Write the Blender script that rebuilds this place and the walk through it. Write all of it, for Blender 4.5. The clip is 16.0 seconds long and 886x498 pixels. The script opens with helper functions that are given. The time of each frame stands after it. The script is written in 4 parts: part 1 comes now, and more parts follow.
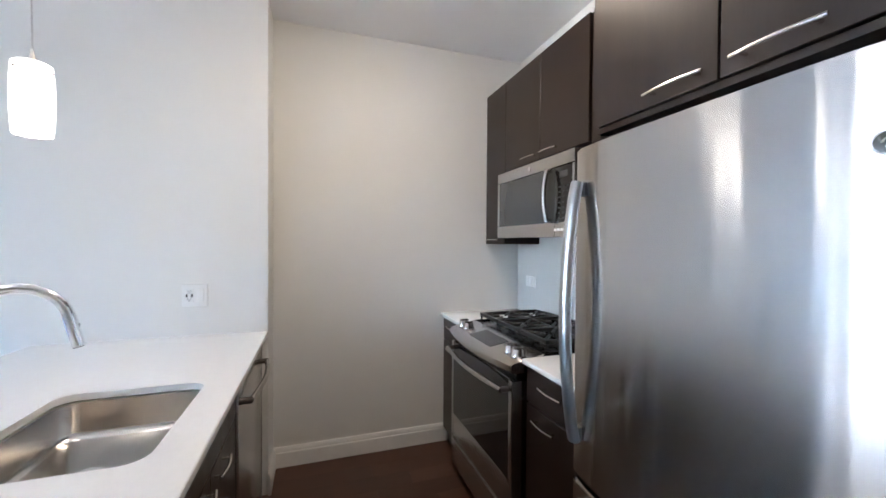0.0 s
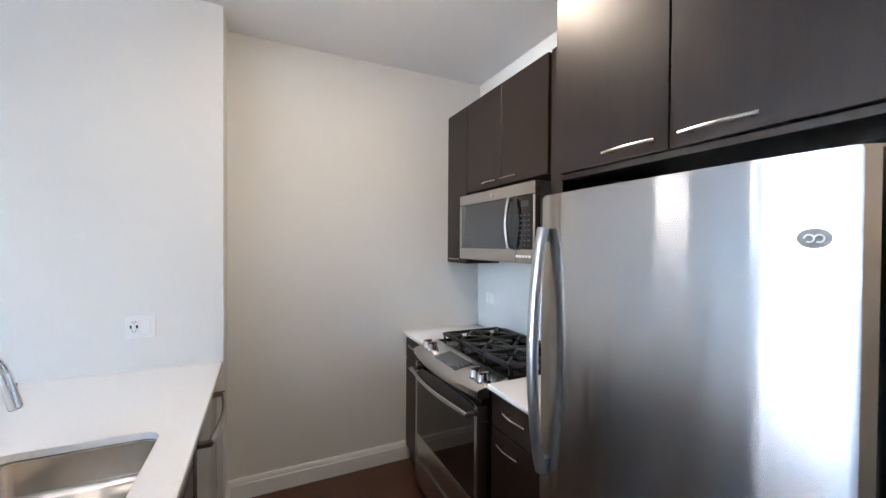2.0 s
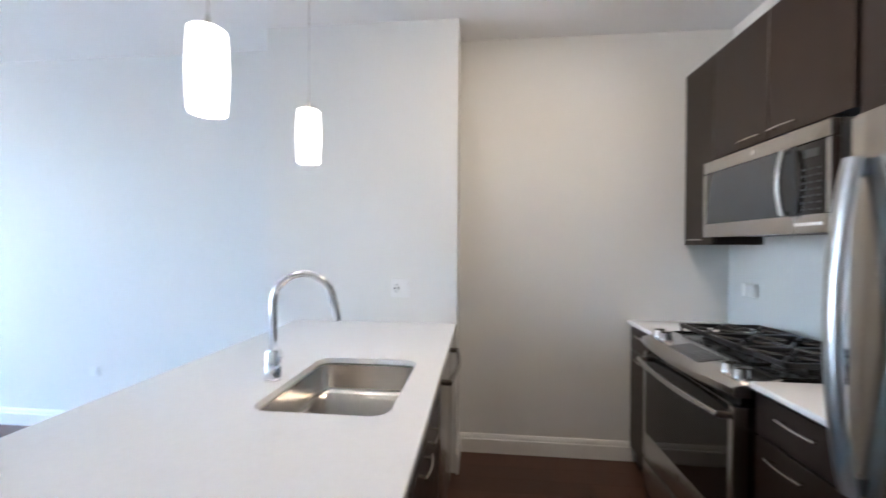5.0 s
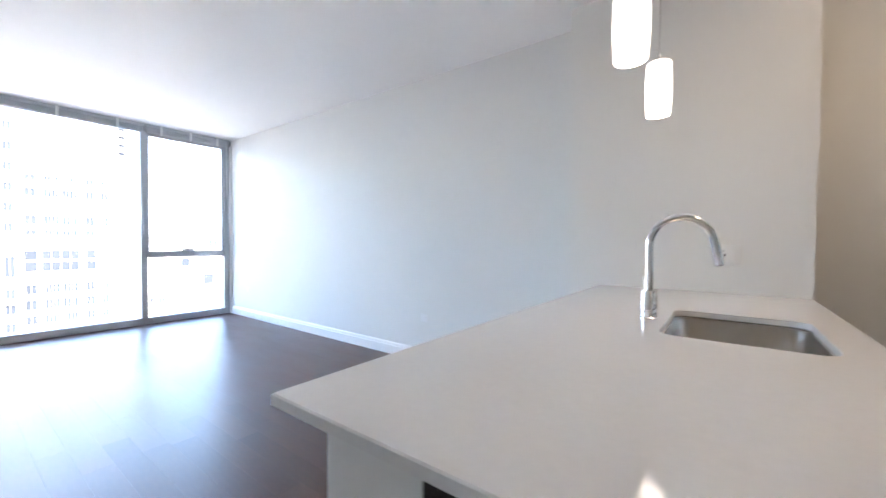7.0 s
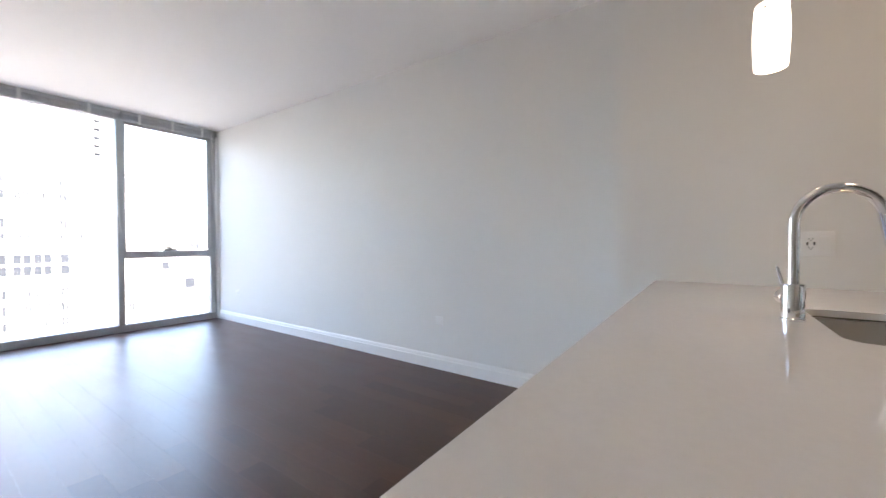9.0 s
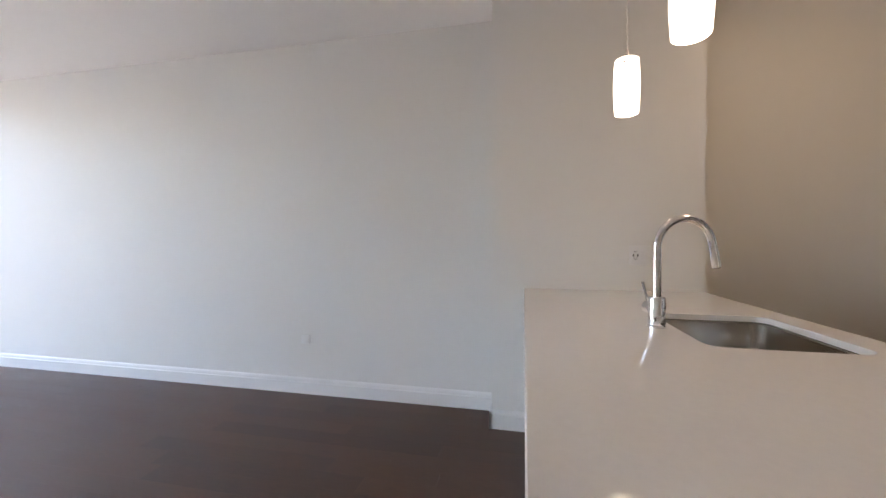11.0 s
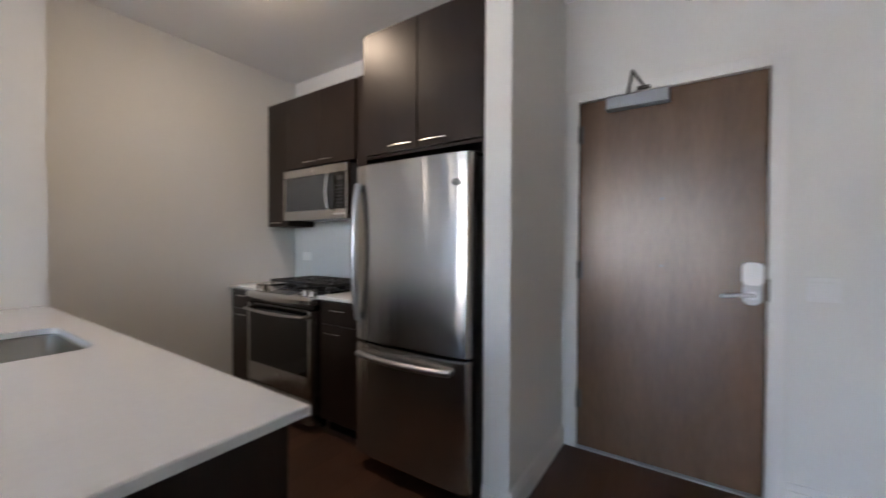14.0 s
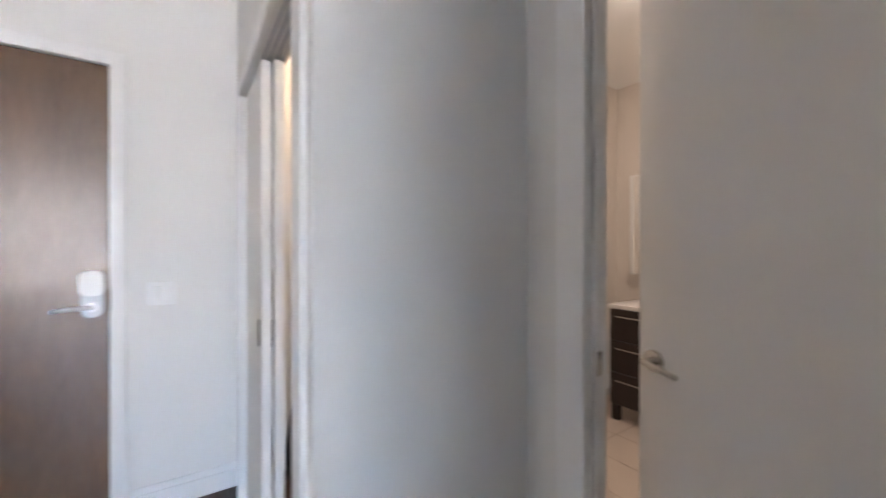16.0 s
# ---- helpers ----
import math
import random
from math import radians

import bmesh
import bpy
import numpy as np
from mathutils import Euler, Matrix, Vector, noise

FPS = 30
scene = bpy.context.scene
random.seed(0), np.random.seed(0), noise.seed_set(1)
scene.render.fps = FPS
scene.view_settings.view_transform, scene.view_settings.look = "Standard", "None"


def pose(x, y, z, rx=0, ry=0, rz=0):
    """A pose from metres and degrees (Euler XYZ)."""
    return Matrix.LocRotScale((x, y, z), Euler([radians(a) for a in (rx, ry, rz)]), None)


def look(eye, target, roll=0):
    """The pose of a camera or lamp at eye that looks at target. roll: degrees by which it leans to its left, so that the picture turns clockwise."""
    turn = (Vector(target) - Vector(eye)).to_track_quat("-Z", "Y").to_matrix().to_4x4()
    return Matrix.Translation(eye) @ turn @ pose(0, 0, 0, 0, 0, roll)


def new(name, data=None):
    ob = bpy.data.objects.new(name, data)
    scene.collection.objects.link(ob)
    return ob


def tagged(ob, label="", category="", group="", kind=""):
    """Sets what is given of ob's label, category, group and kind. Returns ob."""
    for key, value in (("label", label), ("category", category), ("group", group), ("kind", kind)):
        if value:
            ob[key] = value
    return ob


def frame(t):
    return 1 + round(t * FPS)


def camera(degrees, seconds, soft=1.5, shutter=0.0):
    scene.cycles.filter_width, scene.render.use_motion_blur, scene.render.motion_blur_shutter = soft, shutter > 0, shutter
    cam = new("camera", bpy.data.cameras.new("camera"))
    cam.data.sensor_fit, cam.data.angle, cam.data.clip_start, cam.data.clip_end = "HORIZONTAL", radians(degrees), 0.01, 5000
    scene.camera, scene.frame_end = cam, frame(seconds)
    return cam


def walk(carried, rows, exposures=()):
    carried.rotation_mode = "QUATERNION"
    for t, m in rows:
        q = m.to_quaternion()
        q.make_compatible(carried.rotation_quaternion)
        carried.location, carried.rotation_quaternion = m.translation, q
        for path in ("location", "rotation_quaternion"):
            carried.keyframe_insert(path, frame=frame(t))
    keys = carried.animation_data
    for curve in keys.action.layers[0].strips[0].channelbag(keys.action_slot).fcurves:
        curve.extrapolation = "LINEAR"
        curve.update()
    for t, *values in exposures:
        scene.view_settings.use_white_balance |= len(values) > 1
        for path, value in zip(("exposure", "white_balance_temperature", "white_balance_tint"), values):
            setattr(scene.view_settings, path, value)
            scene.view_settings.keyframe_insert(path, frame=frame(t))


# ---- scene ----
cam = camera(98.9, 16.0, 1.5, 0.5)
PATH = [
    (0, (-0.026, 0.142, 1.411), (0.611, 2.038, 1.378), 0.4),
    (0.5, (-0.042, 0.153, 1.452), (0.717, 2.002, 1.422), 0.4),
    (1, (-0.047, 0.153, 1.493), (0.754, 1.985, 1.469), 0.4),
    (1.5, (-0.066, 0.147, 1.518), (0.77, 1.964, 1.492), 0.4),
    (2, (-0.088, 0.139, 1.537), (0.771, 1.944, 1.511), 0.4),
    (2.5, (-0.083, 0.141, 1.534), (0.788, 1.941, 1.508), 0.3),
    (3, (-0.084, 0.149, 1.518), (0.793, 1.946, 1.489), 0.4),
    (3.2, (-0.072, 0.158, 1.505), (0.803, 1.956, 1.476), 0.4),
    (5.5, (-0.206, 0.094, 1.336), (-0.779, 2.011, 1.321), 0.6),
    (6, (-0.336, 0.002, 1.278), (-1.177, 1.817, 1.255), 0.8),
    (6.5, (-0.475, -0.126, 1.242), (-1.501, 1.59, 1.208), 0.47),
    (7, (-0.632, -0.177, 1.197), (-1.827, 1.425, 1.152), 0.39),
    (7.5, (-0.842, -0.144, 1.154), (-2.054, 1.445, 1.102), 0.3),
    (8, (-0.963, -0.126, 1.141), (-2.24, 1.413, 1.096), 0.0),
    (8.2, (-0.981, -0.112, 1.132), (-2.258, 1.427, 1.088), 0.0),
    (10.5, (-1.245, 0.005, 1.185), (-1.793, 1.928, 1.149), -0.12),
    (11, (-1.298, -0.024, 1.204), (-1.716, 1.932, 1.17), -0.06),
    (11.5, (-1.324, -0.067, 1.219), (-1.581, 1.916, 1.183), -0.24),
    (12, (-1.276, -0.151, 1.233), (-1.215, 1.848, 1.209), -0.08),
    (12.5, (-1.144, -0.236, 1.258), (-0.629, 1.696, 1.225), -0.3),
    (12.8, (-1.062, -0.289, 1.269), (-0.264, 1.545, 1.233), 0.0),
    (13, (-0.986, -0.331, 1.269), (0.001, 1.408, 1.24), -0.1),
    (13.5, (-0.869, -0.425, 1.278), (0.531, 1.002, 1.248), 0.2),
    (14, (-0.796, -0.499, 1.264), (0.868, 0.611, 1.235), 0.3),
    (14.5, (-0.754, -0.61, 1.28), (1.163, -0.042, 1.256), 0.4),
    (14.6, (-0.748, -0.633, 1.271), (1.204, -0.198, 1.252), 0.4),
    (15, (-0.736, -0.759, 1.269), (1.26, -0.895, 1.249), 0.3),
    (15.5, (-0.713, -0.952, 1.268), (1.159, -1.656, 1.264), 0.2),
    (16, (-0.701, -1.099, 1.282), (0.959, -2.213, 1.277), -0.0),
]
EXPOSURES = [(0.0, 5.28, 5520, 10), (3.2, 5.33, 5520, 10), (5.5, 5.14, 5650, 10), (6.5, 4.9, 5950, 12), (8.0, 4.56, 6450, 14), (10.5, 4.26, 7100, 18),
             (11.5, 4.3, 7100, 18), (12.5, 4.38, 6950, 17), (13.5, 4.34, 6550, 15), (14.5, 4.7, 5800, 12), (15.5, 5.12, 5900, 11), (16.0, 5.22, 6000, 14)]
walk(cam, [(t, look(eye, target, roll)) for t, eye, target, roll in PATH], EXPOSURES)

# ---- world, sun, exposure ----
world = bpy.data.worlds.new("sky")
scene.world = world
world.use_nodes = True
wn = world.node_tree.nodes
sky = wn.new("ShaderNodeTexSky")
sky.sky_type, sky.sun_disc = "NISHITA", False
sky.sun_elevation, sky.sun_rotation = radians(48), radians(90)
sky.air_density, sky.dust_density, sky.ozone_density = 1.0, 4.0, 1.0
wn["Background"].inputs["Strength"].default_value = 0.15
world.node_tree.links.new(sky.outputs["Color"], wn["Background"].inputs["Color"])
sun = new("sun", bpy.data.lights.new("sun", "SUN"))
sun.data.energy, sun.data.angle, sun.data.color = 1.5, radians(12), (1.0, 0.96, 0.9)
sun.matrix_world = look((20, 0, 25), (0, 0, 0))


# ---- materials ----
def mat(name, color, rough=0.5, metal=0.0, var=0.06, scale=6.0, bump=0.0, bump_scale=60.0, coat=0.0, stretch=(1, 1, 1), rand=0.0,
        rough_var=0.0, aniso=0.0, ior=1.5, spec=0.5):
    """A surface with variation at two scales, and fine relief."""
    m = bpy.data.materials.new(name)
    m.use_nodes = True
    n, l = m.node_tree.nodes, m.node_tree.links
    b = n["Principled BSDF"]
    b.inputs["Roughness"].default_value, b.inputs["Metallic"].default_value = rough, metal
    b.inputs["Coat Weight"].default_value, b.inputs["IOR"].default_value = coat, ior
    b.inputs["Anisotropic"].default_value, b.inputs["Specular IOR Level"].default_value = aniso, spec
    co = n.new("ShaderNodeTexCoord")
    mp = n.new("ShaderNodeMapping")
    mp.inputs["Scale"].default_value = stretch
    l.new(co.outputs["Object"], mp.inputs["Vector"])
    big, fine = n.new("ShaderNodeTexNoise"), n.new("ShaderNodeTexNoise")
    for t, s in ((big, scale), (fine, scale * 9)):
        t.inputs["Scale"].default_value, t.inputs["Detail"].default_value = s, 5
        l.new(mp.outputs["Vector"], t.inputs["Vector"])
    add = n.new("ShaderNodeMath")
    add.operation = "MULTIPLY_ADD"
    add.inputs[1].default_value = 0.6
    l.new(big.outputs["Fac"], add.inputs[0])
    sc = n.new("ShaderNodeMath")
    sc.operation = "MULTIPLY"
    sc.inputs[1].default_value = 0.4
    l.new(fine.outputs["Fac"], sc.inputs[0])
    l.new(sc.outputs[0], add.inputs[2])
    last = add.outputs[0]
    if rand:
        info = n.new("ShaderNodeObjectInfo")
        ra = n.new("ShaderNodeMath")
        ra.operation = "MULTIPLY_ADD"
        ra.inputs[1].default_value = rand
        l.new(info.outputs["Random"], ra.inputs[0])
        l.new(last, ra.inputs[2])
        last = ra.outputs[0]
    rng = n.new("ShaderNodeMapRange")
    rng.inputs["From Min"].default_value, rng.inputs["From Max"].default_value = 0.15, 0.85 + rand
    rng.inputs["To Min"].default_value, rng.inputs["To Max"].default_value = 1 - var, 1 + var
    l.new(last, rng.inputs["Value"])
    mul = n.new("ShaderNodeVectorMath")
    mul.operation = "SCALE"
    mul.inputs[0].default_value = color
    l.new(rng.outputs[0], mul.inputs["Scale"])
    l.new(mul.outputs["Vector"], b.inputs["Base Color"])
    if rough_var:
        rr = n.new("ShaderNodeMapRange")
        rr.inputs["From Min"].default_value, rr.inputs["From Max"].default_value = 0.1, 0.9
        rr.inputs["To Min"].default_value, rr.inputs["To Max"].default_value = rough - rough_var, rough + rough_var
        l.new(big.outputs["Fac"], rr.inputs["Value"])
        l.new(rr.outputs[0], b.inputs["Roughness"])
    if aniso:
        tg = n.new("ShaderNodeTangent")
        tg.direction_type, tg.axis = "RADIAL", "Z"
        l.new(tg.outputs[0], b.inputs["Tangent"])
        b.inputs["Anisotropic Rotation"].default_value = 0.25
    if bump:
        bt = n.new("ShaderNodeTexNoise")
        bt.inputs["Scale"].default_value, bt.inputs["Detail"].default_value = bump_scale, 4
        l.new(mp.outputs["Vector"], bt.inputs["Vector"])
        bp = n.new("ShaderNodeBump")
        bp.inputs["Strength"].default_value, bp.inputs["Distance"].default_value = bump, 0.01
        l.new(bt.outputs["Fac"], bp.inputs["Height"])
        l.new(bp.outputs["Normal"], b.inputs["Normal"])
    return m


def glow(name, color, strength):
    m = bpy.data.materials.new(name)
    m.use_nodes = True
    b = m.node_tree.nodes["Principled BSDF"]
    b.inputs["Base Color"].default_value = (0.9, 0.9, 0.9, 1)
    b.inputs["Emission Color"].default_value = (*color, 1)
    b.inputs["Emission Strength"].default_value = strength
    b.inputs["Roughness"].default_value = 0.3
    return m


def glass(name, color=(0.95, 0.97, 0.97), rough=0.0):
    m = bpy.data.materials.new(name)
    m.use_nodes = True
    b = m.node_tree.nodes["Principled BSDF"]
    b.inputs["Base Color"].default_value = (*color, 1)
    b.inputs["Transmission Weight"].default_value, b.inputs["Roughness"].default_value = 1.0, rough
    b.inputs["IOR"].default_value = 1.05
    return m


PAINT = mat("wall_paint", (0.775, 0.768, 0.742), 0.6, var=0.015, scale=1.5, bump=0.06, bump_scale=220, spec=0.35)
CEIL = mat("ceiling_paint", (0.90, 0.895, 0.885), 0.85, var=0.015, scale=1.2, bump=0.05, bump_scale=150, spec=0.2)
TRIM = mat("trim_paint", (0.82, 0.815, 0.80), 0.38, var=0.02, scale=4)
DOORPAINT = mat("door_paint", (0.76, 0.74, 0.71), 0.45, var=0.015, scale=3)
QUARTZ = mat("white_quartz", (0.80, 0.785, 0.765), 0.09, var=0.04, scale=60, rough_var=0.02, spec=0.44)
ESPRESSO = mat("espresso_wood", (0.0175, 0.0092, 0.0066), 0.35, var=0.55, scale=3.0, stretch=(9, 9, 0.7), bump=0.02, bump_scale=30, rough_var=0.06, spec=0.5)
STEEL = mat("brushed_steel", (0.51, 0.50, 0.49), 0.20, 1.0, var=0.05, scale=3, stretch=(1, 1, 60), aniso=0.95)
FRIDGESTEEL = mat("wavy_brushed_steel", (0.50, 0.49, 0.48), 0.20, 1.0, var=0.05, scale=3, stretch=(1, 1, 60), aniso=0.96)


def add_wave(m, across, strength):
    """Upright ripples in a steel sheet, from noise drawn out along z."""
    n, l = m.node_tree.nodes, m.node_tree.links
    co, mp, t, b = n.new("ShaderNodeTexCoord"), n.new("ShaderNodeMapping"), n.new("ShaderNodeTexNoise"), n.new("ShaderNodeBump")
    mp.inputs["Scale"].default_value = (0.0, across, 0.14)
    t.inputs["Scale"].default_value, t.inputs["Detail"].default_value = 1.0, 1.0
    b.inputs["Strength"].default_value, b.inputs["Distance"].default_value = strength, 0.01
    l.new(co.outputs["Object"], mp.inputs["Vector"])
    l.new(mp.outputs["Vector"], t.inputs["Vector"])
    l.new(t.outputs["Fac"], b.inputs["Height"])
    l.new(b.outputs["Normal"], n["Principled BSDF"].inputs["Normal"])


add_wave(FRIDGESTEEL, 15.0, 0.22)
SATIN = mat("satin_handle_steel", (0.46, 0.46, 0.465), 0.33, 1.0, var=0.04, scale=12)
KNOBSTEEL = mat("polished_knob_steel", (0.60, 0.58, 0.56), 0.20, 1.0, var=0.05, scale=12)
SINKSTEEL = mat("sink_steel", (0.62, 0.59, 0.55), 0.2, 1.0, var=0.06, scale=8)
CHROME = mat("chrome", (0.78, 0.78, 0.79), 0.06, 1.0, var=0.02, scale=5)
NICKEL = mat("satin_nickel", (0.58, 0.56, 0.53), 0.26, 1.0, var=0.04, scale=20)
DARKMETAL = mat("bronze_metal", (0.10, 0.085, 0.075), 0.4, 0.8, var=0.1, scale=20)
GREYPLASTIC = mat("grey_case", (0.09, 0.09, 0.092), 0.45, var=0.06, scale=12)
BLACK = mat("black_enamel", (0.007, 0.007, 0.0075), 0.22, var=0.15, scale=9, spec=0.35)
IRON = mat("cast_iron", (0.009, 0.009, 0.0095), 0.42, var=0.2, scale=40, bump=0.2, bump_scale=300)
BLACKGLASS = mat("black_glass", (0.012, 0.012, 0.013), 0.06, var=0.05, scale=4)
SMOKEGLASS = mat("smoked_glass", (0.055, 0.058, 0.06), 0.13, var=0.05, scale=4)
WALNUT = mat("walnut_veneer", (0.150, 0.088, 0.053), 0.27, var=0.44, scale=2.2, stretch=(2, 3.2, 0.55), spec=0.62)
BRACKET = mat("grey_bracket", (0.20, 0.20, 0.205), 0.38, 0.4, var=0.05, scale=20)
BADGE = mat("pale_badge_field", (0.09, 0.092, 0.097), 0.4, 0.2, var=0.05, scale=20)
PORTGREY = mat("grey_slot", (0.22, 0.22, 0.22), 0.6, var=0.05)
LOCKSILVER = mat("lock_silver", (0.46, 0.47, 0.49), 0.48, 0.3, var=0.03, scale=12)
LEVERSILVER = mat("bright_lever_silver", (0.66, 0.67, 0.69), 0.3, 0.5, var=0.03, scale=12)
KEY = mat("dark_key", (0.035, 0.035, 0.037), 0.5, var=0.05)
PLASTIC = mat("white_plastic", (0.81, 0.81, 0.80), 0.32, var=0.015, scale=10)
SLOT = mat("dark_slot", (0.05, 0.05, 0.05), 0.6, var=0.05)
ALU = mat("grey_aluminium", (0.43, 0.44, 0.455), 0.42, 0.3, var=0.05, scale=6)
BLIND = mat("blind_vinyl", (0.55, 0.56, 0.58), 0.5, var=0.03, scale=8)
CLOSER = mat("closer_silver", (0.36, 0.385, 0.42), 0.6, 0.2, var=0.03, scale=12)
GROUT = mat("grout", (0.50, 0.51, 0.50), 0.8, var=0.05, scale=20)
SPLASH = mat("wavy_white_backsplash", (0.70, 0.715, 0.71), 0.22, var=0.05, scale=9, stretch=(10, 10, 1.2), bump=0.35, bump_scale=12)
PLANK = mat("dark_oak_plank", (0.066, 0.0295, 0.0172), 0.38, var=0.55, scale=1.5, stretch=(1.1, 4, 4), bump=0.008, bump_scale=22, rand=0.45, rough_var=0.06, spec=0.5)
UNDERFLOOR = mat("floor_joint", (0.03, 0.016, 0.011), 0.5, var=0.1)
BATHTILE = mat("bath_floor_tile", (0.62, 0.53, 0.45), 0.3, var=0.08, scale=5, rand=0.3)
BATHPAINT = mat("bath_paint", (0.72, 0.66, 0.60), 0.55, var=0.02, scale=2)
MIRROR = mat("mirror_silver", (0.85, 0.86, 0.86), 0.02, 1.0, var=0.005)
FABRIC = mat("dark_nylon", (0.02, 0.02, 0.022), 0.8, var=0.3, scale=30, bump=0.2, bump_scale=90)
STONE = mat("pale_limestone", (0.52, 0.50, 0.47), 0.8, var=0.08, scale=0.15)
CONCRETE = mat("pale_concrete", (0.46, 0.45, 0.43), 0.85, var=0.1, scale=0.2)
FARGLASS = mat("far_window_glass", (0.024, 0.028, 0.035), 0.5, var=0.3, scale=0.3, spec=0.08)
PLAZA = mat("city_paving", (0.125, 0.124, 0.121), 0.9, var=0.2, scale=0.05)
PANE = glass("clear_pane")
SHADE = glow("opal_glass_lit", (1.0, 0.86, 0.70), 0.2)
DIFFUSER = glow("ceiling_diffuser_lit", (1.0, 0.76, 0.52), 1.45)
BATHGLOW = glow("bath_lamp_lit", (1.0, 0.80, 0.62), 2.4)

# ---- mesh helpers ----
ORIGIN = {}


def box(x0, x1, y0, y1, z0, z1, bevel=0.0, seg=2):
    bm = bmesh.new()
    bmesh.ops.create_cube(bm, size=1)
    for v in bm.verts:
        v.co = Vector(((x0 + x1) / 2 + v.co.x * (x1 - x0), (y0 + y1) / 2 + v.co.y * (y1 - y0), (z0 + z1) / 2 + v.co.z * (z1 - z0)))
    if bevel:
        bmesh.ops.bevel(bm, geom=bm.edges[:], offset=bevel, segments=seg, affect="EDGES", profile=0.6)
    return bm


def join(*bms):
    out = bms[0]
    for b in bms[1:]:
        me = bpy.data.meshes.new("tmp")
        b.to_mesh(me)
        out.from_mesh(me)
        bpy.data.meshes.remove(me)
        b.free()
    return out


def cyl(c, r, h, axis="z", seg=24, r2=None, bevel=0.0):
    """A cylinder or cone from c along an axis."""
    bm = bmesh.new()
    bmesh.ops.create_cone(bm, cap_ends=True, segments=seg, radius1=r, radius2=r if r2 is None else r2, depth=abs(h))
    bmesh.ops.translate(bm, verts=bm.verts, vec=(0, 0, abs(h) / 2))
    if bevel:
        bmesh.ops.bevel(bm, geom=[e for e in bm.edges if len({round(v.co.z, 5) for v in e.verts}) == 1], offset=bevel, segments=2, affect="EDGES")
    turn = {"z": Matrix(), "x": Matrix.Rotation(radians(90), 4, "Y"), "y": Matrix.Rotation(radians(-90), 4, "X")}[axis]
    if h < 0:
        turn = turn @ Matrix.Rotation(math.pi, 4, "X")
    bmesh.ops.transform(bm, matrix=Matrix.Translation(c) @ turn, verts=bm.verts)
    return bm


def tube(points, r, seg=10, r2=None, flat=1.0, up=(0, 0, 1)):
    """A bar swept along points; flat squeezes it across."""
    pts = [Vector(p) for p in points]
    bm = bmesh.new()
    rings = []
    for i, p in enumerate(pts):
        d = (pts[min(i + 1, len(pts) - 1)] - pts[max(i - 1, 0)]).normalized()
        s = d.cross(Vector(up))
        s = s.normalized() if s.length > 1e-4 else Vector((1, 0, 0))
        u = s.cross(d).normalized()
        rad = r if r2 is None else r + (r2 - r) * i / (len(pts) - 1)
        rings.append([bm.verts.new(p + (s * math.cos(a) + u * math.sin(a) * flat) * rad) for a in (2 * math.pi * k / seg for k in range(seg))])
    for a, b in zip(rings, rings[1:]):
        for k in range(seg):
            bm.faces.new((a[k], a[(k + 1) % seg], b[(k + 1) % seg], b[k]))
    bm.faces.new(rings[0][::-1])
    bm.faces.new(rings[-1])
    bmesh.ops.recalc_face_normals(bm, faces=bm.faces)
    return bm


def lathe(profile, c, seg=32):
    """Radius and height pairs turned round the upright through c."""
    bm = bmesh.new()
    rings = []
    for r, z in profile:
        if r < 1e-5:
            rings.append([bm.verts.new((c[0], c[1], c[2] + z))])
        else:
            rings.append([bm.verts.new((c[0] + r * math.cos(2 * math.pi * k / seg), c[1] + r * math.sin(2 * math.pi * k / seg), c[2] + z)) for k in range(seg)])
    for a, b in zip(rings, rings[1:]):
        for k in range(seg):
            j = (k + 1) % seg
            if len(a) == 1:
                bm.faces.new((a[0], b[j], b[k]))
            elif len(b) == 1:
                bm.faces.new((a[k], a[j], b[0]))
            else:
                bm.faces.new((a[k], a[j], b[j], b[k]))
    bmesh.ops.recalc_face_normals(bm, faces=bm.faces)
    return bm


def prism(poly, axis, a, b):
    """A polygon drawn across an axis, drawn out from a to b. Polygon pairs: axis x: (y, z); y: (x, z); z: (x, y)."""
    bm = bmesh.new()
    def place(p, t):
        return {"x": (t, p[0], p[1]), "y": (p[0], t, p[1]), "z": (p[0], p[1], t)}[axis]
    lo, hi = [bm.verts.new(place(p, a)) for p in poly], [bm.verts.new(place(p, b)) for p in poly]
    n = len(poly)
    for k in range(n):
        bm.faces.new((lo[k], lo[(k + 1) % n], hi[(k + 1) % n], hi[k]))
    bm.faces.new(lo[::-1])
    bm.faces.new(hi)
    bmesh.ops.recalc_face_normals(bm, faces=bm.faces)
    return bm


def mesh_ob(name, bm, material, smooth=True):
    me = bpy.data.meshes.new(name)
    bm.to_mesh(me)
    bm.free()
    me.materials.append(material)
    if smooth:
        me.polygons.foreach_set("use_smooth", [True] * len(me.polygons))
        me.set_sharp_from_angle(angle=radians(35))
    return new(name, me)


def part(name, bm, material, parent, label=""):
    """One mesh under a thing or a part, given in world metres."""
    o = ORIGIN[parent]
    bmesh.ops.translate(bm, verts=bm.verts, vec=-o)
    ob = mesh_ob(name, bm, material)
    ob.parent = parent
    ORIGIN[ob] = o
    return tagged(ob, label)


def thing(name, at, label, category, group="", kind=""):
    ob = new(name)
    ob.location = at
    ob.empty_display_size = 0.1
    ORIGIN[ob] = Vector(at)
    return tagged(ob, label, category, group, kind)


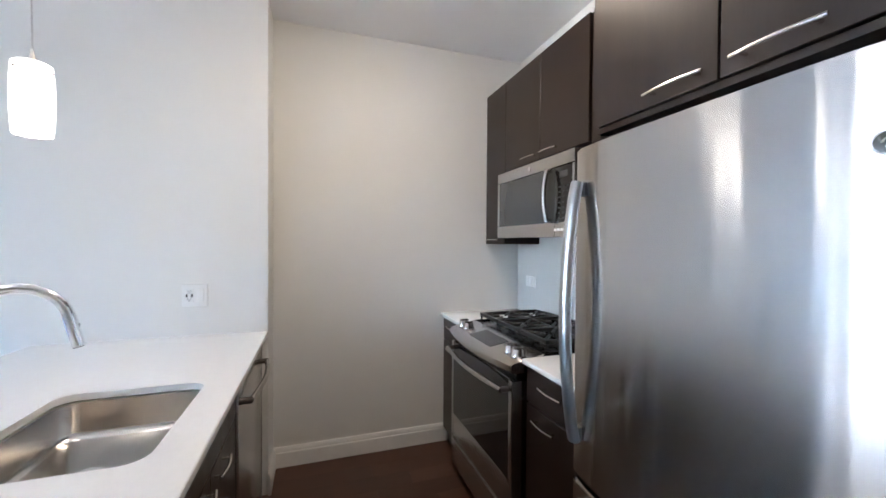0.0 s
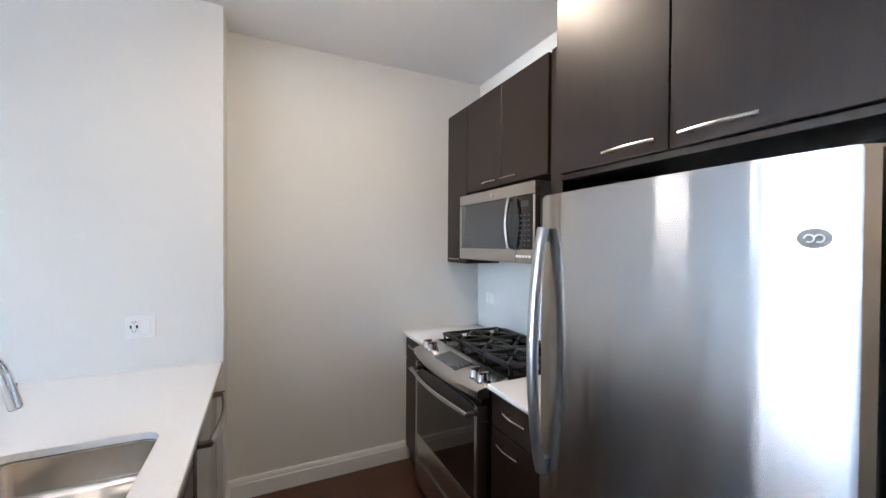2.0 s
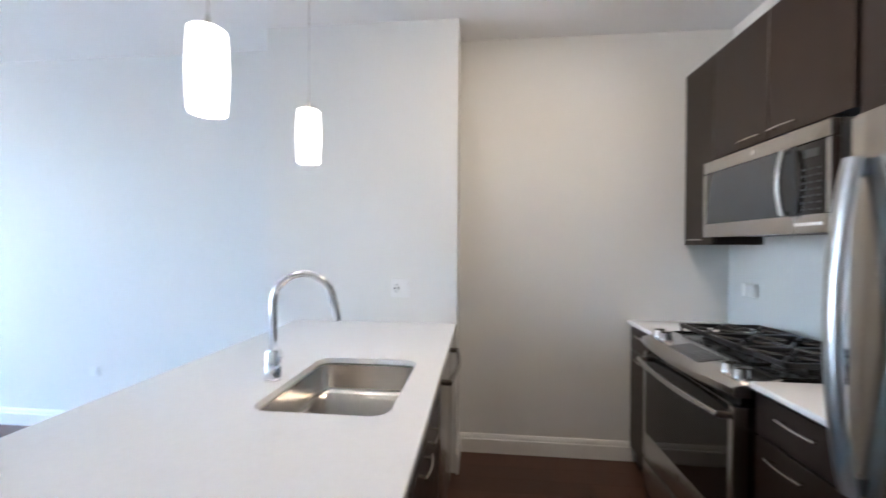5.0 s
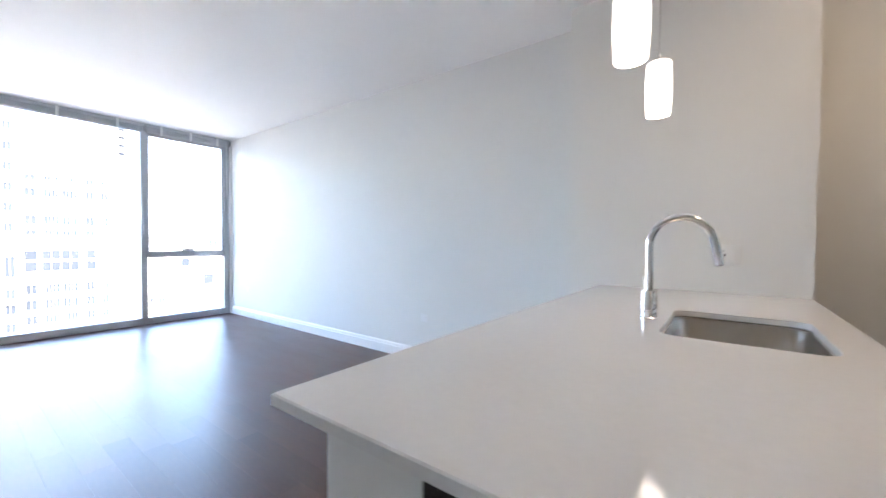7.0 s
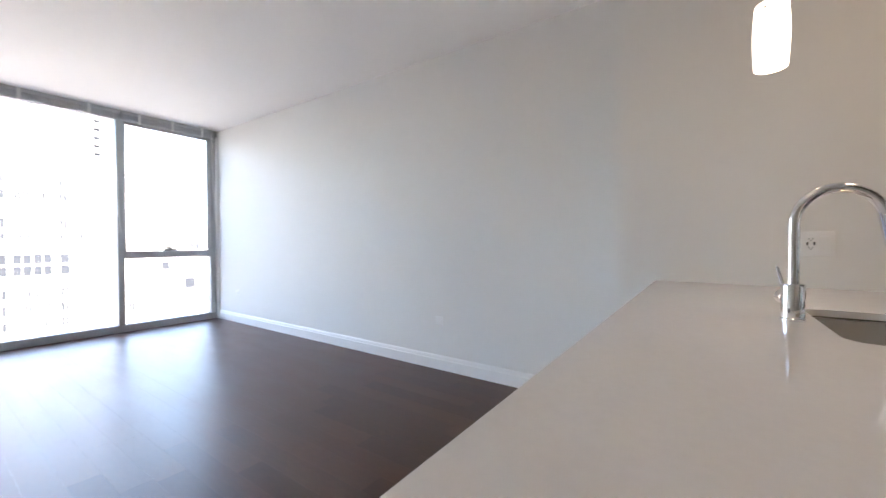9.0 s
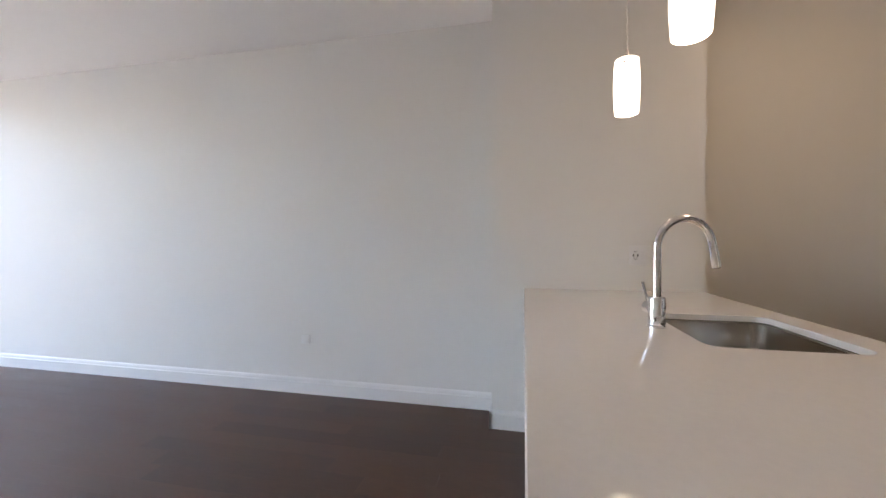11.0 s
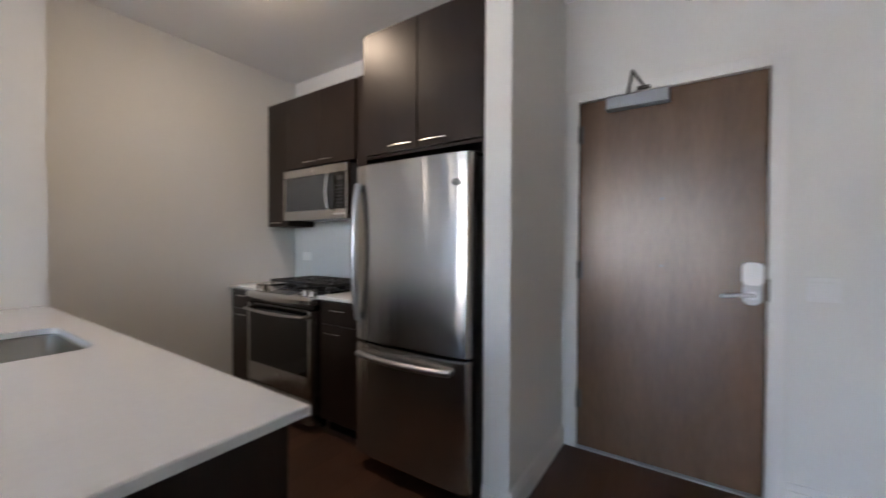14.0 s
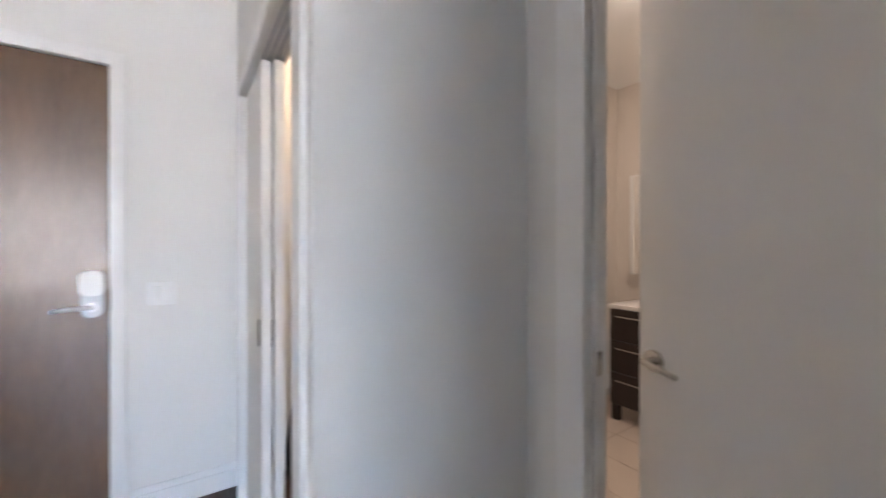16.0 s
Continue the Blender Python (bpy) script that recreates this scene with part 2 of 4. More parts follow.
def solid(name, bm, material, label, category, kind="", group="", at=None):
    """A thing or a piece of the setting that is one mesh."""
    o = Vector(at) if at else Vector((0, 0, 0))
    bmesh.ops.translate(bm, verts=bm.verts, vec=-o)
    ob = mesh_ob(name, bm, material)
    ob.location = o
    ORIGIN[ob] = o
    return tagged(ob, label, category, group, kind)


def arc(c, r, a0, a1, n, plane="xz"):
    out = []
    for k in range(n + 1):
        a = radians(a0 + (a1 - a0) * k / n)
        u, v = r * math.cos(a), r * math.sin(a)
        out.append({"xz": (c[0] + u, c[1], c[2] + v), "xy": (c[0] + u, c[1] + v, c[2]), "yz": (c[0], c[1] + u, c[2] + v)}[plane])
    return out


def pull(parent, p0, p1, out, proud=0.028, r=0.0045, material=None):
    """A thin bowed bar pull with two posts, from p0 to p1 on a face whose outward direction is out."""
    p0, p1, out = Vector(p0), Vector(p1), Vector(out)
    pts = [p0.lerp(p1, k / 12) + out * (proud * (0.72 + 0.28 * math.sin(math.pi * k / 12))) for k in range(13)]
    bm = tube(pts, r, 8, up=out)
    for f in (0.12, 0.88):
        q = p0.lerp(p1, f)
        bm = join(bm, tube([q - out * 0.001, q + out * proud * 0.8], r * 0.85, 8, up=(0.3, 0.5, 0.81)))
    return part("handle", bm, material or NICKEL, parent, "slim bowed satin nickel bar pull")


# ---- measures of the flat ----
CEILING = 2.77
XW, XS0, XS1 = -7.12, -1.50, -0.275
YL, YK, YS = 2.695, 2.70, 2.433
XR, XD = 1.44, 1.63
YC, XH, YB = -1.32, 0.13, -1.97
YSOUTH, XHW = -1.12, -1.0
PX0, PX1, PY0, PY1, PZ = -1.296, -0.277, 0.188, 2.431, 0.915


def baseboard(x0, y0, x1, y1, nx, ny, h=0.125):
    """A stepped skirting from one point to another, proud along the normal (nx, ny)."""
    bm = bmesh.new()
    prof = [(0, 0), (0.016, 0), (0.016, h - 0.035), (0.012, h - 0.03), (0.012, h - 0.016), (0.006, h - 0.004), (0.004, h), (0, h)]
    rows = []
    for x, y in ((x0, y0), (x1, y1)):
        rows.append([bm.verts.new((x + nx * d, y + ny * d, z)) for d, z in prof])
    n = len(prof)
    for k in range(n):
        bm.faces.new((rows[0][k], rows[0][(k + 1) % n], rows[1][(k + 1) % n], rows[1][k]))
    bm.faces.new(rows[0])
    bm.faces.new(rows[1][::-1])
    bmesh.ops.recalc_face_normals(bm, faces=bm.faces)
    return solid("baseboard", bm, TRIM, "white painted stepped baseboard along the wall", "baseboard", "structure")


def casing(name, bms, label):
    return solid(name, join(*bms), TRIM, label, "trim", "structure")


# ---- large structure ----
solid("floor", box(XW - 0.3, XD + 0.2, -2.04, 3.0, -0.2, -0.012), UNDERFLOOR, "dark subfloor under the oak planks", "floor", "structure")
solid("ceiling", box(XW - 0.3, XD + 0.2, -4.6, 3.0, CEILING, CEILING + 0.25), CEIL, "smooth white painted ceiling", "ceiling", "structure")
solid("wall_north", box(XW - 0.3, XD + 0.2, YL, YL + 0.2, -0.05, CEILING), PAINT, "pale grey painted living room wall", "wall", "structure")
solid("wall_stub", box(XS0, XS1, YS, YL + 0.02, -0.05, CEILING), PAINT, "pale grey painted column wall at the counter's end", "wall", "structure")
solid("wall_range", join(box(XR, XD + 0.2, 0.335, YL - 0.001, -0.05, CEILING)), PAINT, "pale grey painted kitchen wall behind the range", "wall", "structure")
solid("wall_partition", box(0.80, XD + 0.1, 0.198, 0.333, -0.05, CEILING), PAINT, "pale painted partition wall beside the fridge", "wall", "structure")
DY0, DY1, DH = -0.795, 0.113, 2.132
solid("wall_entry", join(box(XD, XD + 0.16, DY1 + 0.02, 0.21, -0.05, CEILING), box(XD, XD + 0.16, YC - 0.8, DY0 - 0.02, -0.05, CEILING),
                         box(XD, XD + 0.16, DY0 - 0.021, DY1 + 0.021, DH + 0.02, CEILING)), PAINT, "pale blue-grey painted wall round the entry door", "wall", "structure")
# unseen slab, added so no outside light comes through gaps round the entry door
solid("wall_corridor", box(XD + 0.125, XD + 0.30, DY0 - 0.25, DY1 + 0.25, -0.2, CEILING), PAINT, "unseen slab added behind the entry door to block light at its gaps", "wall", "structure")
CX0, CX1, CH = 0.26, 1.43, 2.035
solid("wall_closet", join(box(CX1, XD - 0.001, YC - 0.11, YC, -0.05, CEILING), box(XH + 0.05, CX0, YC - 0.1095, YC - 0.0003, -0.05, CEILING),
                          box(CX0 - 0.001, CX1 + 0.001, YC - 0.11, YC, CH, CEILING)), PAINT, "pale painted closet wall with a wide opening", "wall", "structure")
solid("wall_closet_back", join(box(XH + 0.05, XD, -2.1, -2.02, -0.05, CEILING)), PAINT, "painted back wall of the closet", "wall", "structure")
solid("wall_hall_east", box(XH, XH + 0.0495, YB - 0.1, YC, -0.05, CEILING), PAINT, "pale painted short hall wall", "wall", "structure")
BX0, BX1, BH = -0.855, -0.08, 2.10
solid("wall_bath", join(box(BX1 + 0.015, XH + 0.001, YB - 0.09, YB, -0.05, CEILING), box(XHW - 0.1, BX0 - 0.015, YB - 0.09, YB, -0.05, CEILING),
                        box(BX0 - 0.016, BX1 + 0.016, YB - 0.09, YB, BH + 0.015, CEILING)), PAINT, "pale painted wall with the bathroom door", "wall", "structure")
solid("wall_hall_west", box(XHW - 0.12, XHW, YB, YSOUTH, -0.05, CEILING), PAINT, "pale painted hall wall", "wall", "structure")
solid("wall_south", box(XW - 0.3, XHW - 0.121, YSOUTH - 0.15, YSOUTH, -0.05, CEILING), PAINT, "pale painted living room wall", "wall", "structure")
# bathroom shell
solid("wall_bath_east", box(1.35, 1.45, -4.45, YB - 0.09, -0.05, CEILING), BATHPAINT, "warm painted bathroom wall", "wall", "structure")
solid("wall_bath_west", box(XHW - 0.2, XHW - 0.1, -4.45, YB - 0.085, -0.05, CEILING), BATHPAINT, "warm painted bathroom wall", "wall", "structure")
solid("wall_bath_south", box(XHW - 0.2, 1.45, -4.55, -4.45, -0.05, CEILING), BATHPAINT, "warm painted bathroom wall with the mirror", "wall", "structure")

baseboard(XW + 0.05, YL, XS0, YL, 0, -1)
baseboard(XS0, YL - 0.016, XS0, YS - 0.016, -1, 0)
baseboard(XS0 - 0.016, YS, -1.195, YS, 0, -1)
baseboard(XS1, YS - 0.016, XS1, YK - 0.021, 1, 0)
baseboard(XS1, YL, 0.872, YL, 0, -1)
baseboard(0.80, 0.333, 0.80, 0.182, -1, 0)
baseboard(0.784, 0.198, XD, 0.198, 0, -1)
baseboard(XD, DY0 - 0.075, XD, YC, -1, 0)
baseboard(XH + 0.066, -2.02, XD, -2.02, 0, 1)
baseboard(XH + 0.0495, YC - 0.11, XH + 0.0495, -2.02, 1, 0)
baseboard(XD, -2.02, XD, YC - 0.11, -1, 0)
baseboard(XH, YC - 0.01, XH, YB, -1, 0)
baseboard(XHW, YB, XHW, YSOUTH, 1, 0)
baseboard(1.35, -4.45, 1.35, YB - 0.09, -1, 0)
baseboard(XW + 0.05, YSOUTH, XHW, YSOUTH, 0, 1)

# entry door frame, closet and bathroom casings
casing("trim_entry_door", [box(XD - 0.018, XD + 0.12, DY1, DY1 + 0.06, 0, DH + 0.06, 0.003), box(XD - 0.018, XD + 0.12, DY0 - 0.06, DY0, 0, DH + 0.06, 0.003),
                           box(XD - 0.0175, XD + 0.12, DY0 + 0.0005, DY1 - 0.0005, DH, DH + 0.0595, 0.003)], "white painted steel frame of the entry door")
casing("trim_closet", [box(CX1 - 0.005, CX1 + 0.075, YC, YC + 0.016, 0, CH + 0.075, 0.004), box(CX0 - 0.085, CX0 + 0.005, YC, YC + 0.016, 0, CH + 0.075, 0.004),
                       box(CX0 + 0.0055, CX1 - 0.0055, YC, YC + 0.0155, CH, CH + 0.0745, 0.004), box(CX0, CX0 + 0.012, YC - 0.112, YC - 0.001, 0, CH), box(CX1 - 0.012, CX1, YC - 0.112, YC - 0.001, 0, CH)],
       "white painted casing round the closet opening")
casing("trim_bath_door", [box(BX1 - 0.005, BX1 + 0.085, YB, YB + 0.017, 0, BH + 0.085, 0.005), box(BX0 - 0.085, BX0 + 0.005, YB, YB + 0.017, 0, BH + 0.085, 0.005),
                          box(BX0 + 0.0055, BX1 - 0.0055, YB, YB + 0.0165, BH, BH + 0.0845, 0.005), box(BX1, BX1 + 0.0145, YB - 0.092, YB - 0.001, 0, BH), box(BX0 - 0.0145, BX0, YB - 0.092, YB - 0.001, 0, BH),
                          box(BX1 - 0.012, BX1 - 0.0005, YB - 0.06, YB - 0.025, 0, BH, 0.002), box(BX0, BX1, YB - 0.092, YB - 0.001, BH, BH + 0.0145)],
       "white painted casing and jamb of the bathroom door")

# ---- window wall ----
WY0, WY1 = YSOUTH, YL
win = thing("window_1", (XW, (WY0 + WY1) / 2, 0), "floor-to-ceiling grey aluminium window with an awning sash", "window", kind="structure")
def frame_bar(y0, y1, z0, z1, d0=-0.06, d1=0.05):
    return box(XW + d0, XW + d1, y0, y1, z0, z1, 0.004, 1)
MUL = 1.557
JN = 2.668
part("window_frame", join(frame_bar(WY0, JN, 0.0, 0.092, -0.06, 0.055), frame_bar(WY0, WY1, 2.68, CEILING - 0.002), frame_bar(JN - 0.07, JN, 0.0925, 2.6795),
                          frame_bar(MUL - 0.036, MUL + 0.036, 0.0925, 2.6795), frame_bar(WY0, WY0 + 0.05, 0.0925, 2.6795), frame_bar(-0.75, -0.69, 0.0925, 2.6795)), ALU, win)
part("sash_rail", box(XW - 0.05, XW + 0.045, MUL + 0.0365, JN - 0.0705, 0.925, 1.02, 0.004, 1), ALU, win)
part("window_sash", join(box(XW - 0.02, XW + 0.035, MUL + 0.037, MUL + 0.06, 1.0205, 2.679, 0.004, 1), box(XW - 0.02, XW + 0.035, JN - 0.10, JN - 0.071, 1.0205, 2.679, 0.004, 1),
                         box(XW - 0.02, XW + 0.035, MUL + 0.0605, JN - 0.1005, 2.62, 2.679, 0.004, 1)), ALU, win, "grey awning sash frame")
ym = (MUL + JN) / 2 - 0.03
part("crank_handle", join(box(XW + 0.046, XW + 0.075, ym - 0.08, ym + 0.08, 1.021, 1.051, 0.006), tube([(XW + 0.07, ym, 1.045), (XW + 0.095, ym - 0.03, 1.063), (XW + 0.1, ym - 0.11, 1.07)], 0.012)), GREYPLASTIC, win, "grey folding window crank")
for y0, y1, z0, z1 in ((-0.69, MUL - 0.036, 0.092, 2.68), (MUL + 0.06, JN - 0.10, 1.02, 2.62), (MUL + 0.036, JN - 0.07, 0.092, 0.925), (WY0 + 0.05, -0.75, 0.092, 2.68)):
    pane = part("pane", box(XW - 0.012, XW - 0.004, y0 - 0.004, y1 + 0.004, z0 - 0.004, z1 + 0.004), PANE, win)
    pane.visible_shadow = False
solid("wall_window_head", box(XW - 0.3, XW - 0.07, WY0 - 0.15, WY1 + 0.2, CEILING - 0.05, CEILING), CONCRETE, "concrete slab edge over the window", "wall", "structure")
solid("trim_window", box(XW - 0.05, XW + 0.11, JN + 0.0015, WY1 - 0.0015, 0.0, 2.6785), TRIM, "white painted jamb beside the window", "trim", "structure")


def roller_blind(y0, y1):
    b = thing("window_blind", (XW + 0.09, (y0 + y1) / 2, 2.66), "raised grey mini blind under the ceiling with its slats stacked", "blind", "blinds over the window")
    part("headrail", box(XW + 0.06, XW + 0.10, y0, y1, 2.725, 2.768, 0.003), BLIND, b)
    for k in range(10):
        part("slat", box(XW + 0.064, XW + 0.096, y0 + 0.01, y1 - 0.01, 2.6665 + k * 0.0058, 2.6695 + k * 0.0058), BLIND, b)
    part("bottom_rail", box(XW + 0.066, XW + 0.094, y0 + 0.01, y1 - 0.01, 2.648, 2.664, 0.003), BLIND, b)
    n = 4 if y1 - y0 > 1.5 else 3
    for k in range(n):
        yy = y0 + (y1 - y0) * (k + 0.5) / n
        part("bracket", box(XW + 0.058, XW + 0.103, yy - 0.015, yy + 0.015, 2.646, 2.7695, 0.002), PLASTIC, b, "small pale bracket")
    part("cord", join(tube([(XW + 0.105, y1 - 0.05, 2.73), (XW + 0.108, y1 - 0.045, 2.2), (XW + 0.107, y1 - 0.012, 1.25)], 0.0028, 6), tube([(XW + 0.105, y1 - 0.065, 2.73), (XW + 0.108, y1 - 0.055, 2.0), (XW + 0.107, y1 - 0.03, 1.45)], 0.0028, 6)), PLASTIC, b, "white looped blind cord")
    return b


roller_blind(-0.68, MUL - 0.01)
roller_blind(MUL + 0.01, WY1 - 0.03)

# ---- kitchen: peninsula ----
SX0, SX1, SY0, SY1 = -0.797, -0.388, 1.148, 1.668


def rounded(x0, x1, y0, y1, r, n=6):
    out = []
    for cx, cy, a in ((x1 - r, y1 - r, 0), (x0 + r, y1 - r, 90), (x0 + r, y0 + r, 180), (x1 - r, y0 + r, 270)):
        out += [(cx + r * math.cos(radians(a + 90 * k / n)), cy + r * math.sin(radians(a + 90 * k / n))) for k in range(n + 1)]
    return out


def slab_with_hole(x0, x1, y0, y1, z0, z1, hole, edge=0.003):
    """A worktop with an eased edge and a hole."""
    bm = bmesh.new()
    loops = []
    outer = [(x1, y1), (x0, y1), (x0, y0), (x1, y0)]
    def ring(pts, z):
        return [bm.verts.new((x, y, z)) for x, y in pts]
    def inset(d):
        return [(x1 - d, y1 - d), (x0 + d, y1 - d), (x0 + d, y0 + d), (x1 - d, y0 + d)]
    n, q = len(hole), len(hole) // 4
    for z, first in ((z1, True), (z0, False)):
        o, h = ring(inset(edge if first else 0), z), ring(hole, z)
        for c in range(4):
            for k in range(q - 1):
                bm.faces.new((o[c], h[c * q + k], h[c * q + k + 1]) if first else (o[c], h[c * q + k + 1], h[c * q + k]))
            bm.faces.new((o[c], h[c * q + q - 1], h[((c + 1) * q) % n], o[(c + 1) % 4]))
        loops.append((o, h))
    mid = ring(outer, z1 - edge)
    (o1, h1), (o0, h0) = loops
    for k in range(4):
        j = (k + 1) % 4
        bm.faces.new((o1[k], o1[j], mid[j], mid[k]))
        bm.faces.new((mid[k], mid[j], o0[j], o0[k]))
    for k in range(n):
        j = (k + 1) % n
        bm.faces.new((h1[k], h0[k], h0[j], h1[j]))
    bmesh.ops.recalc_face_normals(bm, faces=bm.faces)
    return bm


solid("peninsula_worktop", slab_with_hole(PX0, PX1, PY0, PY1, PZ - 0.022, PZ, rounded(SX0, SX1, SY0, SY1, 0.055)), QUARTZ,
      "polished white quartz peninsula worktop with a sink cut-out", "worktop", at=(-0.8, 1.3, PZ - 0.022))
solid("pony_wall", box(-1.178, -0.966, 0.225, PY1, 0, PZ - 0.0225), PAINT, "white painted half wall under the worktop", "wall", "structure")
baseboard(-1.178, PY1 - 0.02, -1.178, 0.21, -1, 0)
baseboard(-1.193, 0.225, -0.968, 0.225, 0, -1)


def outlet(at, n, across, label, switch=True, w=0.118, h=0.115):
    """A wall plate at a point, facing n, running along across."""
    at, n, a = Vector(at), Vector(n), Vector(across)
    def slab(u0, u1, z0, z1, d0, d1, bev=0.0):
        p, q = at + a * u0 + n * d0, at + a * u1 + n * d1
        return box(min(p.x, q.x), max(p.x, q.x), min(p.y, q.y), max(p.y, q.y), at.z + z0, at.z + z1, bev)
    o = thing("wall_outlet" if switch else "wall_socket", at, label, "outlet")
    part("plate", slab(-w / 2, w / 2, -h / 2, h / 2, 0.0, 0.008, 0.002), PLASTIC, o)
    def socket(u):
        part("socket", slab(u - 0.018, u + 0.018, -0.034, 0.034, 0.0075, 0.0105, 0.0012), PLASTIC, o)
        for z in (0.021, -0.021):
            for du in (-0.0065, 0.0065):
                part("slot", slab(u + du - 0.0016, u + du + 0.0016, z - 0.002, z + 0.0065, 0.010, 0.0109), PORTGREY, o)
            part("slot", slab(u - 0.0025, u + 0.0025, z - 0.0085, z - 0.004, 0.010, 0.0109), PORTGREY, o)
        for du in (-0.012, 0.012):
            part("port", slab(u + du - 0.0032, u + du + 0.0032, -0.0075, 0.0075, 0.010, 0.0112), BLACK, o)
    if switch:
        socket(-0.024)
        part("rocker", slab(0.008, 0.042, -0.034, 0.034, 0.0075, 0.0125, 0.002), PLASTIC, o)
    elif w > 0.1:
        for u in (-0.024, 0.024):
            part("rocker", slab(u - 0.017, u + 0.017, -0.034, 0.034, 0.0075, 0.0125, 0.002), PLASTIC, o)
    else:
        part("socket", slab(-w / 2 + 0.02, w / 2 - 0.02, -0.018, 0.018, 0.0075, 0.0105, 0.0012), PLASTIC, o)
    return o


def unit_front(parent, x, y0, y1, z0, z1, sx, name="door"):
    """A slab front of 19 mm on a face at x, towards sx."""
    a, b = (x, x + sx * 0.019) if sx > 0 else (x + sx * 0.019, x)
    return part(name, box(a, b, y0 + 0.0025, y1 - 0.0025, z0 + 0.002, z1 - 0.002, 0.0015, 1), ESPRESSO, parent)


# peninsula base units open to the aisle
FX = -0.325
c1 = thing("sink_cabinet", (-0.6, 1.35, 0), "dark espresso sink base cabinet under the worktop", "cabinet")
part("body", box(-0.965, FX, 1.001, 1.70, 0.1, PZ - 0.025 - 0.2), ESPRESSO, c1)
part("rail", join(box(FX - 0.02, FX, 1.001, 1.70, 0.69, PZ - 0.0235), box(-0.965, FX - 0.021, 1.001, 1.015, 0.69, PZ - 0.0235), box(-0.965, FX - 0.021, 1.686, 1.70, 0.69, PZ - 0.0235)), ESPRESSO, c1)
part("plinth", box(-0.90, FX - 0.06, 1.001, 1.70, 0.0, 0.1), BLACK, c1)
unit_front(c1, FX, 1.0, 1.70, 0.76, 0.886, 1, "false_front")
for y0, y1 in ((1.0, 1.35), (1.35, 1.70)):
    d = unit_front(c1, FX, y0, y1, 0.105, 0.756, 1)
    ORIGIN[d] = ORIGIN[c1]
    ya = y1 - 0.03 - 0.128 if y0 < 1.1 else y0 + 0.03
    pull(d, (FX + 0.019, ya, 0.722), (FX + 0.019, ya + 0.128, 0.722), (1, 0, 0))
c2 = thing("drawer_cabinet", (-0.6, 0.62, 0), "dark espresso drawer base cabinet at the peninsula's end", "cabinet")
part("body", box(-0.965, FX, 0.246, 0.999, 0.1, PZ - 0.0235), ESPRESSO, c2)
part("end_panel", box(-0.965, FX + 0.02, 0.226, 0.2455, 0.0, PZ - 0.0235, 0.001, 1), ESPRESSO, c2)
part("plinth", box(-0.90, FX - 0.06, 0.247, 0.999, 0.0, 0.1), BLACK, c2)
for z0, z1 in ((0.105, 0.40), (0.403, 0.70), (0.703, 0.886)):
    d = unit_front(c2, FX, 0.25, 0.998, z0, z1, 1, "drawer")
    pull(d, (FX + 0.019, 0.56, z1 - 0.035), (FX + 0.019, 0.69, z1 - 0.035), (1, 0, 0))

dw = thing("dishwasher", (-0.6, 1.96, 0), "stainless steel dishwasher with a bowed bar handle", "dishwasher")
part("body", box(-0.96, FX - 0.001, 1.703, 2.303, 0.1, PZ - 0.024), GREYPLASTIC, dw)
part("door", box(FX, FX + 0.03, 1.704, 2.302, 0.115, 0.882, 0.006), STEEL, dw)
part("plinth", box(-0.9, FX - 0.05, 1.705, 2.301, 0.0, 0.1), BLACK, dw)
hp = [Vector((FX + 0.03 + 0.034 + 0.022 * math.sin(math.pi * k / 14), 1.75 + 0.51 * k / 14, 0.80)) for k in range(15)]
hd = part("handle", tube(hp, 0.011, 12), STEEL, dw, "bowed steel bar handle")
for y in (1.75, 2.26):
    part("handle_post", cyl((FX + 0.029, y, 0.80), 0.013, 0.042, "x", 16, bevel=0.002), DARKMETAL, hd, "dark metal post")
c3 = thing("filler_panel", (-0.6, 2.34, 0), "dark espresso filler beside the dishwasher", "panel")
part("body", box(-0.5, FX + 0.019, 2.306, PY1 - 0.001, 0.0, PZ - 0.0235), ESPRESSO, c3)

TURNED = Matrix.Rotation(radians(17), 4, 'Z')
# undermount sink
sk = thing("kitchen_sink", (-0.6, 1.41, PZ - 0.15), "brushed stainless undermount sink, empty", "sink")
def sink_bowl():
    bm = bmesh.new()
    lv = [(0.004, -0.0225, 0.058), (0.006, -0.024, 0.058), (-0.002, -0.028, 0.058), (-0.006, -0.118, 0.058), (-0.009, -0.131, 0.056), (-0.018, -0.141, 0.05), (-0.03, -0.144, 0.045), (-0.1, -0.150, 0.03)]
    rings = []
    for d, z, r in lv:
        rings.append([bm.verts.new((x, y, PZ + z)) for x, y in rounded(SX0 - d, SX1 + d, SY0 - d, SY1 + d, max(r, 0.02))])
    for a, b in zip(rings, rings[1:]):
        for k in range(len(a)):
            bm.faces.new((a[k], a[(k + 1) % len(a)], b[(k + 1) % len(a)], b[k]))
    bm.faces.new(rings[-1])
    bmesh.ops.recalc_face_normals(bm, faces=bm.faces)
    if max(bm.faces, key=lambda q: q.calc_area()).normal.z < 0:
        bmesh.ops.reverse_faces(bm, faces=bm.faces)
    return bm
part("bowl", sink_bowl(), SINKSTEEL, sk)
part("drain", lathe([(0.0, 0.0), (0.022, 0.0), (0.03, 0.004), (0.042, 0.005), (0.046, 0.001)], (-0.62, 1.42, PZ - 0.150)), NICKEL, sk, "round drain with a strainer")

